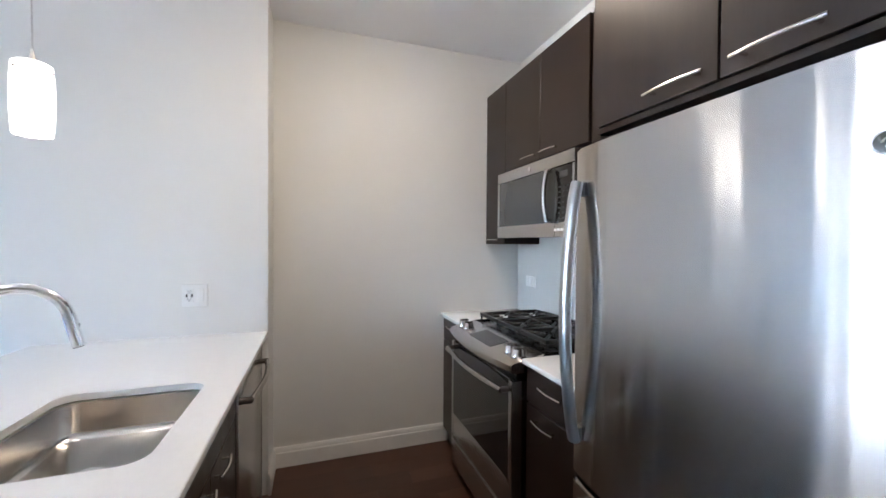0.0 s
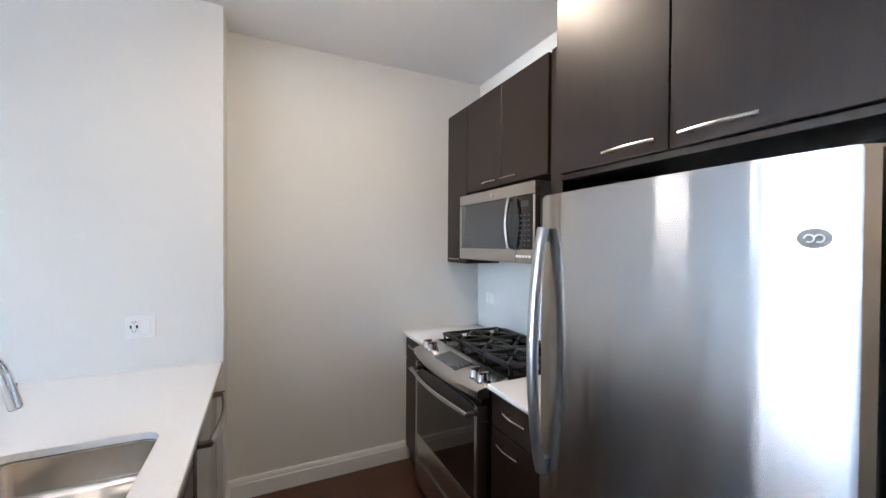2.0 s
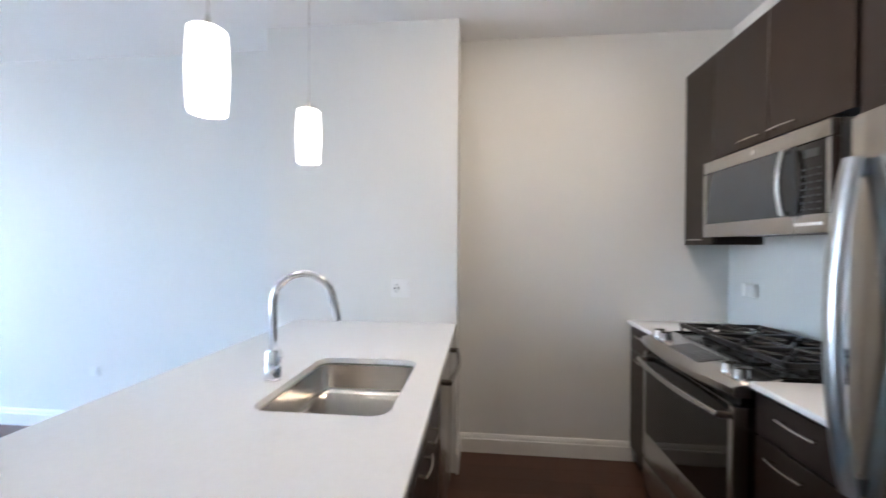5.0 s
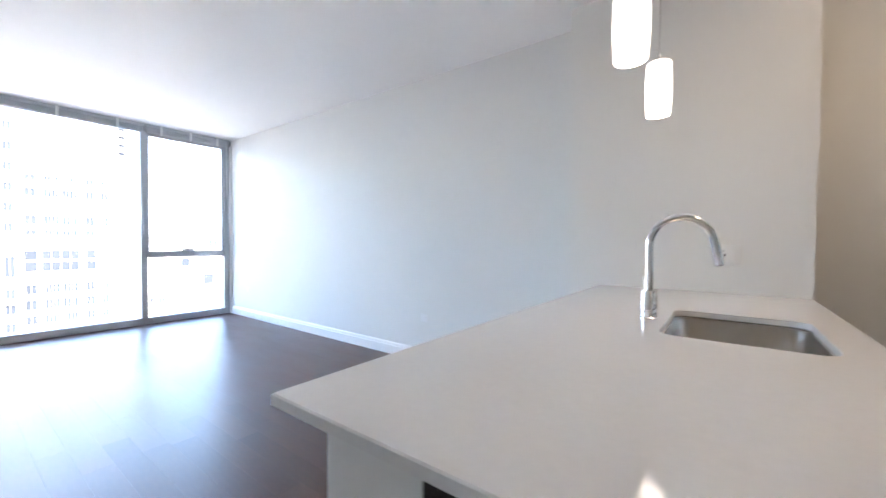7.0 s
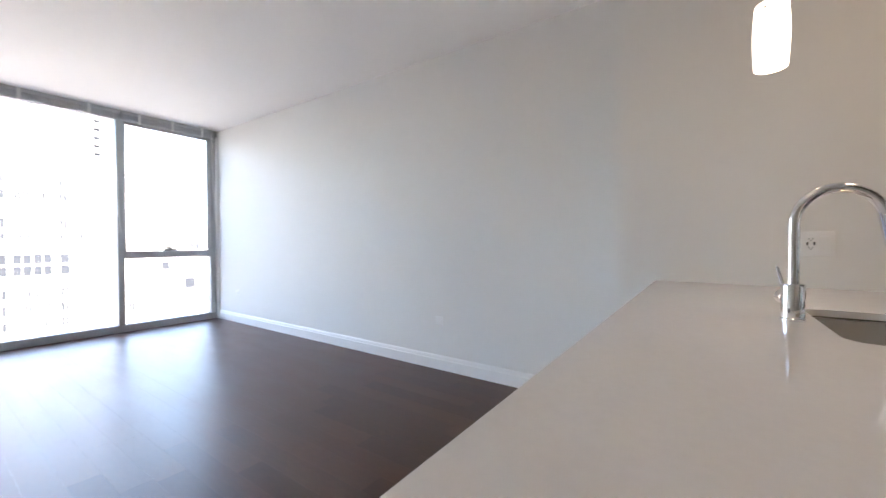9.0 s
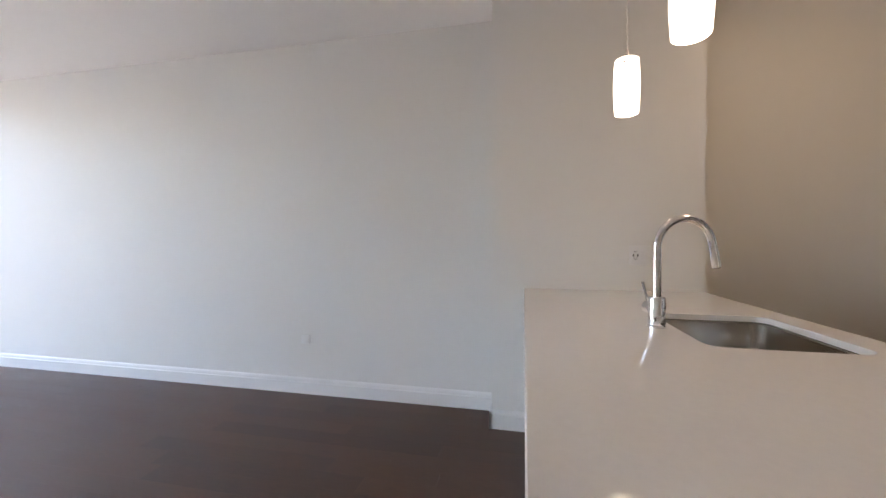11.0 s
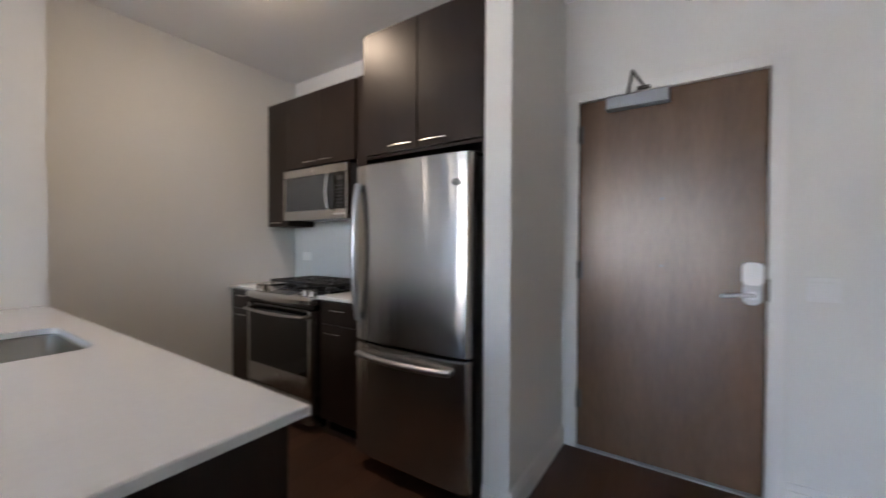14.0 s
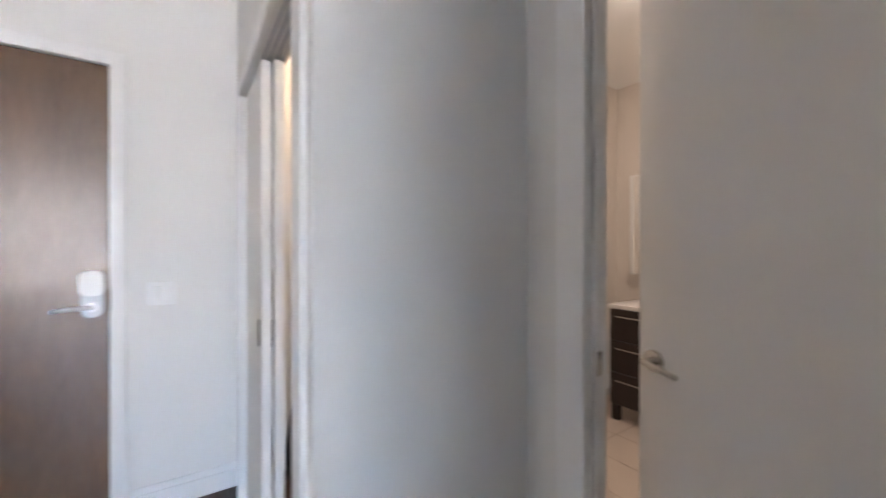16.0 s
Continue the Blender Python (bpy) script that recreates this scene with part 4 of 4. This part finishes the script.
# ---- entry ----
ed = thing("door_1", (XD + 0.03, (DY0 + DY1) / 2, 0), "closed walnut veneer entry door with a closer and lever lock", "door", kind="structure")
part("door_leaf", box(XD + 0.005, XD + 0.05, DY0 + 0.003, DY1 - 0.003, 0.012, DH - 0.003, 0.002, 1), WALNUT, ed)
for z in (0.25, 1.05, 1.88):
    part("hinge", join(cyl((XD - 0.002, DY1 - 0.002, z), 0.007, 0.11, seg=10), box(XD + 0.0005, XD + 0.0045, DY1 - 0.03, DY1 - 0.004, z, z + 0.11)), DARKMETAL, ed, "dark metal hinge")
part("closer_body", box(XD - 0.058, XD + 0.0045, -0.37, -0.055, 2.045, 2.115, 0.006), CLOSER, ed, "silver door closer box")
part("closer_arm", join(tube([(XD - 0.03, -0.165, 2.115), (XD - 0.03, -0.165, 2.135)], 0.009, 10, up=(1, 0, 0)), tube([(XD - 0.03, -0.165, 2.13), (XD - 0.29, -0.22, 2.137)], 0.007, 8), tube([(XD - 0.29, -0.22, 2.145), (XD - 0.035, -0.25, 2.145)], 0.006, 8)), DARKMETAL, ed, "dark folding closer arm")
part("closer_shoe", box(XD - 0.05, XD - 0.0185, -0.275, -0.215, 2.136, 2.15, 0.003), DARKMETAL, ed)
lk = part("lock_plate", prism(rounded(-0.773, -0.697, 0.965, 1.10, 0.034), "x", XD - 0.012, XD + 0.0045), LOCKSILVER, ed, "silver electronic lock plate")
part("reader", prism(rounded(-0.776, -0.694, 1.065, 1.178, 0.026), "x", XD - 0.032, XD + 0.0045), PLASTIC, lk, "rounded pale lock cover")
part("lever", join(cyl((XD - 0.011, -0.735, 1.015), 0.022, -0.03, "x", 18, bevel=0.003), tube([(XD - 0.035, -0.74, 1.015), (XD - 0.05, -0.72, 1.015), (XD - 0.052, -0.66, 1.013), (XD - 0.048, -0.61, 1.006)], 0.0135, 10, r2=0.010, flat=0.85)), LEVERSILVER, lk, "satin lever handle")
part("strike", box(XD - 0.019, XD + 0.004, DY0 - 0.004, DY0 + 0.002, 0.99, 1.10), DARKMETAL, ed)
part("peephole", cyl((XD + 0.0045, -0.34, 1.52), 0.008, -0.003, "x", 12), DARKMETAL, ed)
part("peephole", cyl((XD + 0.0045, -0.34, 1.145), 0.006, -0.002, "x", 12), DARKMETAL, ed)
solid("threshold", box(XD - 0.02, XD + 0.12, DY0 + 0.001, DY1 - 0.001, 0.0005, 0.011, 0.003), CLOSER, "pale metal threshold under the entry door", "threshold", at=(XD, -0.34, 0.0))
outlet((XD, -0.99, 1.06), (-1, 0, 0), (0, -1, 0), "white double light switch beside the entry door", False, 0.118, 0.115)
sprinkler = thing("wall_sprinkler", (XD, -0.465, 2.60), "chrome sidewall sprinkler above the entry door", "sprinkler")
part("escutcheon", cyl((XD, -0.465, 2.60), 0.035, -0.008, "x", 24, bevel=0.002), CHROME, sprinkler)
part("head", join(cyl((XD - 0.008, -0.465, 2.60), 0.012, -0.035, "x", 14), box(XD - 0.06, XD - 0.055, -0.49, -0.44, 2.585, 2.625, 0.002)), NICKEL, sprinkler)

# closet sliding doors, pushed to one side
def sliding_door(x0, x1, y, label):
    s = thing("sliding_door", ((x0 + x1) / 2, y, 0.01), label, "sliding door", "closet sliding doors")
    part("panel", box(x0, x1, y - 0.016, y + 0.016, 0.012, CH - 0.012, 0.003, 1), DOORPAINT, s)
    part("stile", box(x0 - 0.0005, x0 + 0.03, y - 0.018, y + 0.018, 0.0125, CH - 0.0125, 0.003, 1), TRIM, s)
    p = part("finger_pull", box(x0 + 0.06, x0 + 0.095, y + 0.0155, y + 0.0185, 0.88, 0.99, 0.001, 1), GREYPLASTIC, s, "dark recessed finger pull")
    part("recess", box(x0 + 0.065, x0 + 0.09, y + 0.0175, y + 0.0192, 0.885, 0.985), SLOT, p)
    return s
sliding_door(0.93, 1.43 - 0.013, -1.355, "white sliding closet door pushed open, with a recessed pull")
sliding_door(0.90, 1.43 - 0.013, -1.398, "white sliding closet door behind the other, pushed open")
trk = thing("closet_track", (0.86, -1.375, CH - 0.02), "slim grey metal twin sliding door track in the closet head", "track")
for yt in (-1.355, -1.398):
    part("rail", join(box(CX0 + 0.013, CX1 - 0.013, yt - 0.012, yt - 0.009, CH - 0.011, CH - 0.0005), box(CX0 + 0.013, CX1 - 0.013, yt + 0.009, yt + 0.012, CH - 0.011, CH - 0.0005)), ALU, trk)


def wire_shelf(z, depth):
    """A ventilated shelf of coated wire: cross wires on long rods, with a dropped front lip."""
    sh = thing("closet_shelf", (0.95, -1.85, z), "white coated wire closet shelf fixed to the wall", "shelf", "closet shelves")
    x0, x1, yb = XH + 0.052, XD - 0.005, -2.017
    for yy, zz in ((yb + 0.004, z), (yb + depth * 0.5, z), (yb + depth, z), (yb + depth, z - 0.032)):
        part("long_rod", tube([(x0, yy, zz), (x1, yy, zz)], 0.0034, 6), TRIM, sh)
    n = 56
    for k in range(n):
        xx = x0 + 0.012 + (x1 - x0 - 0.024) * k / (n - 1)
        part("cross_wire", tube([(xx, yb + 0.001, z + 0.005), (xx, yb + depth + 0.003, z + 0.005), (xx, yb + depth + 0.003, z - 0.032)], 0.0024, 4, up=(1, 0, 0)), TRIM, sh)
    for xx in (x0 + 0.15, (x0 + x1) / 2, x1 - 0.15):
        part("brace", tube([(xx, yb + depth - 0.01, z - 0.006), (xx, yb + 0.002, z - depth * 0.85)], 0.004, 6), TRIM, sh)
    return sh


wire_shelf(1.72, 0.30)
wire_shelf(2.10, 0.30)
rod = thing("closet_rod", (0.95, -1.76, 1.66), "chrome hanging rod under the closet shelf", "rod")
part("rod", cyl((XH + 0.05, -1.76, 1.665), 0.016, XD - XH - 0.051, "x", 16), NICKEL, rod)
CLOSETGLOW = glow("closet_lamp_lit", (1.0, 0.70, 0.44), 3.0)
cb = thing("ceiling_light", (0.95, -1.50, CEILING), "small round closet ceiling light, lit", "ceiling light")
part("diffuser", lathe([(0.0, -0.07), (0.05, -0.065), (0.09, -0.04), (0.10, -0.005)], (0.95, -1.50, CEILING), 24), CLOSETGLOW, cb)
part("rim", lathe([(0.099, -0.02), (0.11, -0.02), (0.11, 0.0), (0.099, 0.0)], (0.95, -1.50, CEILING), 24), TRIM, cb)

# bag on the closet floor, hook on the side wall
bag = thing("garment_bag", (1.53, -1.615, 0.0), "black folded nylon bag standing in the closet, strap on a hook", "bag")
part("body", lathe([(0.0, 0.0), (0.055, 0.0), (0.07, 0.04), (0.068, 0.16), (0.05, 0.32), (0.03, 0.46), (0.014, 0.56), (0.0, 0.57)], (1.535, -1.615, 0.0015), 16), FABRIC, bag)
part("strap", tube([(1.535, -1.615, 0.555), (1.548, -1.612, 0.70), (1.566, -1.612, 0.88), (1.584, -1.622, 1.00), (1.588, -1.64, 1.046)], 0.005, 8, up=(0, 1, 0)), FABRIC, bag)
hk = thing("wall_hook", (XD, -1.64, 1.05), "small black coat hook on the closet side wall", "hook")
part("plate", box(XD - 0.006, XD - 0.0005, -1.655, -1.625, 1.025, 1.075, 0.002), IRON, hk)
part("prong", tube([(XD - 0.005, -1.64, 1.04), (XD - 0.045, -1.64, 1.035), (XD - 0.06, -1.64, 1.06)], 0.009, 8, up=(0, 1, 0)), IRON, hk)

# bathroom door, ajar
HX, HYB = BX0 + 0.003, YB - 0.085
bd = thing("door_2", (HX, HYB, 0), "pale painted bathroom door standing ajar with a lever", "door", kind="structure")
def leaf(u0, u1, v0, v1, z0, z1, bev=0.002):
    bm = box(u0, u1, v0, v1, z0, z1, bev, 1)
    bmesh.ops.transform(bm, matrix=Matrix.Translation((HX, HYB, 0)) @ Matrix.Rotation(radians(-12), 4, "Z"), verts=bm.verts)
    return bm
def turned(bm):
    bmesh.ops.transform(bm, matrix=Matrix.Translation((HX, HYB, 0)) @ Matrix.Rotation(radians(-12), 4, "Z"), verts=bm.verts)
    return bm
part("door_leaf", leaf(0.0, 0.765, -0.02, 0.02, 0.012, BH - 0.003), DOORPAINT, bd)
lv = part("rose", turned(cyl((0.715, 0.0195, 0.965), 0.032, 0.010, "y", 24, bevel=0.002)), NICKEL, bd, "round satin rose")
part("lever", turned(join(cyl((0.715, 0.029, 0.965), 0.012, 0.03, "y", 14), tube([(0.723, 0.055, 0.966), (0.705, 0.060, 0.965), (0.665, 0.061, 0.958), (0.62, 0.060, 0.950)], 0.0095, 10, r2=0.0075))), NICKEL, lv, "satin nickel lever")
part("latch", leaf(0.7645, 0.7675, -0.012, 0.012, 0.93, 1.0, 0.0), NICKEL, bd)
for z in (0.2, 1.05, 1.85):
    part("hinge", turned(cyl((0.0, 0.022, z), 0.006, 0.09, seg=10)), NICKEL, bd)
solid("strike_plate", box(BX1 - 0.0135, BX1 - 0.0115, YB - 0.055, YB - 0.031, 0.94, 1.005), NICKEL, "satin strike plate in the bathroom jamb", "strike plate", at=(BX1, YB - 0.04, 0.93))

# bathroom seen through the gap
VX0, VX1, VF = -0.10, 0.96, -3.72
van = thing("bathroom_vanity", (0.35, -4.0, 0), "dark espresso bathroom vanity with drawers and a white top", "vanity")
part("body", box(VX0, VX1, -4.449, VF - 0.02, 0.12, 0.835), ESPRESSO, van)
for lx in (VX0, VX1 - 0.05):
    for ly in (-4.44, VF - 0.075):
        part("leg", box(lx, lx + 0.05, ly, ly + 0.05, 0.0, 0.1195), ESPRESSO, van)
part("top", box(VX0 - 0.01, VX1 + 0.012, -4.449, VF + 0.012, 0.8355, 0.865, 0.004), QUARTZ, van, "white vanity top")
for k in range(3):
    z0, z1 = 0.13 + k * 0.235, 0.36 + k * 0.235
    for x0, x1 in ((VX0, 0.335), (0.338, VX1)):
        d = part("drawer", box(x0 + 0.002, x1 - 0.002, VF - 0.0195, VF, z0, z1, 0.002, 1), ESPRESSO, van)
        pull(d, ((x0 + x1) / 2 + 0.02, VF, z1 - 0.05), (x1 - 0.06, VF, z1 - 0.05), (0, 1, 0))
mir = thing("bathroom_mirror", (0.4, -4.4, 1.0), "bathroom mirror cabinet with a white edge above the vanity", "mirror")
part("cabinet", box(-0.1, 1.17, -4.449, -4.35, 1.05, 1.92, 0.003), TRIM, mir)
part("mirror_glass", box(-0.09, 1.13, -4.3495, -4.344, 1.06, 1.91), MIRROR, mir)
bl = thing("ceiling_light", (0.3, -3.1, CEILING), "round bathroom ceiling light, lit", "ceiling light")
part("diffuser", lathe([(0.0, -0.08), (0.06, -0.076), (0.12, -0.05), (0.14, -0.01)], (0.3, -3.1, CEILING), 28), BATHGLOW, bl)
part("rim", lathe([(0.139, -0.02), (0.15, -0.02), (0.15, 0.0), (0.139, 0.0)], (0.3, -3.1, CEILING), 28), NICKEL, bl)

# ---- outside: the city beyond the window ----
GZ = -38.0
solid("ground", box(-700, -8, -500, 500, GZ - 1, GZ), PLAZA, "grey paved city ground far below the window", "ground", "structure")


def building(x, y0, y1, z1, depth, label, cols, rows, material=STONE):
    """A far block facing the flat. cols: (y, width) of its windows; rows: (z, height)."""
    b = thing("apartment_building", (x - depth / 2, (y0 + y1) / 2, GZ), label, "building", "buildings beyond the window")
    part("wall", box(x - depth, x, y0, y1, GZ, z1), material, b)
    part("roof", box(x - depth - 0.3, x + 0.3, y0 - 0.3, y1 + 0.3, z1, z1 + 0.8), material, b)
    for n, (z, hgt) in enumerate(rows):
        if n % 3 == 1:
            part("cornice", box(x, x + 0.25, y0, y1, z - 0.9, z - 0.7), material, b)
        for y, w in cols:
            wd = part("window", join(box(x - 0.04, x + 0.02, y - w / 2, y - 0.04, z, z + hgt), box(x - 0.04, x + 0.02, y + 0.04, y + w / 2, z, z + hgt)), FARGLASS, b)
            part("sill", box(x, x + 0.14, y - w / 2 - 0.1, y + w / 2 + 0.1, z - 0.16, z - 0.02), material, wd)
    return b


def balcony_tower(x, y0, y1, z0, z1):
    b = thing("balcony_tower", (x - 8, (y0 + y1) / 2, GZ), "pale tower with stacked concrete balconies", "building", "buildings beyond the window")
    part("wall", box(x - 16, x, y0, y1, GZ, z1), CONCRETE, b)
    z = z0
    while z < z1 - 3:
        bal = part("balcony", box(x, x + 1.7, y0 - 0.3, y1 - 0.1, z, z + 0.25), CONCRETE, b)
        part("parapet", box(x + 1.5, x + 1.7, y0 - 0.3, y1 - 0.1, z + 0.25, z + 1.1), STONE, bal)
        part("window", box(x - 0.04, x + 0.02, y0 + 0.15, y1 - 0.15, z + 0.3, z + 2.4), FARGLASS, b)
        z += 3.0
    return b

# ---- outside placement ----
pairs = [(9.1, 1.2), (11.1, 0.78), (12.0, 0.78), (13.3, 0.78), (14.2, 0.78), (16.3, 1.0), (18.3, 0.8)]
building(-91, 7.6, 26.0, 13.8, 18, "pale limestone apartment block with rows of paired windows", pairs,
         [(10.6, 0.9), (8.0, 1.3), (7.0, 0.6), (3.4, 1.5), (1.6, 0.9), (-8.0, 1.5), (-10.6, 1.6), (-13.0, 1.4)])
for y, w in ((9.1, 1.4), (10.9, 1.0), (12.0, 1.0), (13.2, 1.0), (14.3, 1.0), (16.4, 1.2)):
    for z in (-4.3, -2.4):
        part("window", box(-91.04, -90.97, y - w / 2, y + w / 2, z, z + 1.5), FARGLASS, bpy.data.objects["apartment_building"])
building(-91, 4.7, 7.5, 46, 16, "slim pale tower with paired windows", [(5.3, 0.8), (6.7, 0.9)], [(k * 3.2 + 2.2, 1.3) for k in range(0, 13)])
building(-88, -14.0, 7.4, 0.4, 14, "low pale stone block below the towers", [(-11, 1.6), (-7.5, 1.6), (-4, 1.6), (5.0, 1.0), (6.6, 1.0)], [(-4.9, 3.2), (-8.2, 1.5), (-10.6, 1.6), (-13.4, 1.4), (-16.0, 1.4)])
balcony_tower(-185, 6.2, 8.9, 0.9, 110)
balcony_tower(-86, 0.6, 2.2, -24, -6)
balcony_tower(-185, 41.6, 43.7, 31.2, 70)
office = building(-82, 21.6, 62.0, -1.2, 20, "low pale office block with small windows", [(22.9, 0.8), (24.2, 0.8), (26.3, 0.8), (27.6, 0.8), (30.0, 0.9), (34.6, 0.8), (36.0, 0.8), (40.0, 1.2), (44, 1.2)], [(-10.6, 1.2), (-14.0, 1.3)])
for y0, y1, z0, z1 in ((27.3, 28.6, -3.9, -2.5), (31.0, 32.8, -7.6, -5.7)):
    part("window", box(-82.04, -81.97, y0, y1, z0, z1), FARGLASS, office)
building(-90, 28.5, 40.0, 3.0, 6, "pale penthouse block behind the office roof", [(31.6, 0.8), (36.0, 1.8)], [(-0.4, 1.3)])

# ---- bathroom tiles, backsplash tiles, floor planks ----
bf = solid("floor_bath", box(XHW - 0.1, 1.35, -4.45, -2.0405, -0.2, -0.006), GROUT, "pale grout bed of the bathroom floor", "floor", "structure")
tile_me = None
for i in range(5):
    for j in range(8):
        x, y = -1.0 + i * 0.45, -4.44 + j * 0.30
        if tile_me is None:
            ob = mesh_ob("tile", box(0, 0.446, 0, 0.296, -0.01, 0.0, 0.0015, 1), BATHTILE)
            tile_me = ob.data
        else:
            ob = new("tile", tile_me)
        ob.location = (x, y, 0.0)
        ob.parent = bf

solid("backsplash", box(XR - 0.008, XR - 0.0005, 1.162, YL - 0.001, 0.9155, 1.52, 0.001, 1), SPLASH, "white backsplash sheet with a fine vertical wavy relief", "backsplash", "structure")

flo = bpy.data.objects["floor"]
rng = random.Random(9)
PW = 0.127
lens_ = [1.2, 0.9, 1.5, 0.6]
pm = []
for L in lens_:
    bm = box(0, L - 0.0005, 0, PW - 0.0005, -0.0115, 0.0)
    me = bpy.data.meshes.new("plank")
    bm.to_mesh(me)
    bm.free()
    me.materials.append(PLANK)
    pm.append(me)
y = -2.035
vs, fs = [], []
count = 0
while y < YL - 0.001:
    x = XW + 0.06 - rng.random() * 0.8
    while x < XD + 0.02:
        k = rng.randrange(4)
        L = lens_[k]
        if x > -3.6 and y > -1.3 and count < 300 and x + L < XD + 0.02:
            ob = new("plank", pm[k])
            ob.location = (x, y, 0.0)
            ob.parent = flo
            count += 1
        else:
            x1, y1 = min(x + L, XD + 0.03) - 0.0005, y + PW - 0.0005
            b = len(vs)
            vs += [(x, y, 0.0), (x1, y, 0.0), (x1, y1, 0.0), (x, y1, 0.0), (x, y, -0.011), (x1, y, -0.011), (x1, y1, -0.011), (x, y1, -0.011)]
            fs += [(b, b + 1, b + 2, b + 3), (b, b + 4, b + 5, b + 1), (b + 1, b + 5, b + 6, b + 2), (b + 2, b + 6, b + 7, b + 3), (b + 3, b + 7, b + 4, b)]
        x += L
    y += PW
me = bpy.data.meshes.new("planks")
me.from_pydata(vs, [], fs)
me.materials.append(PLANK)
pl = new("planks", me)
pl.parent = flo
tagged(pl, kind="stuff")
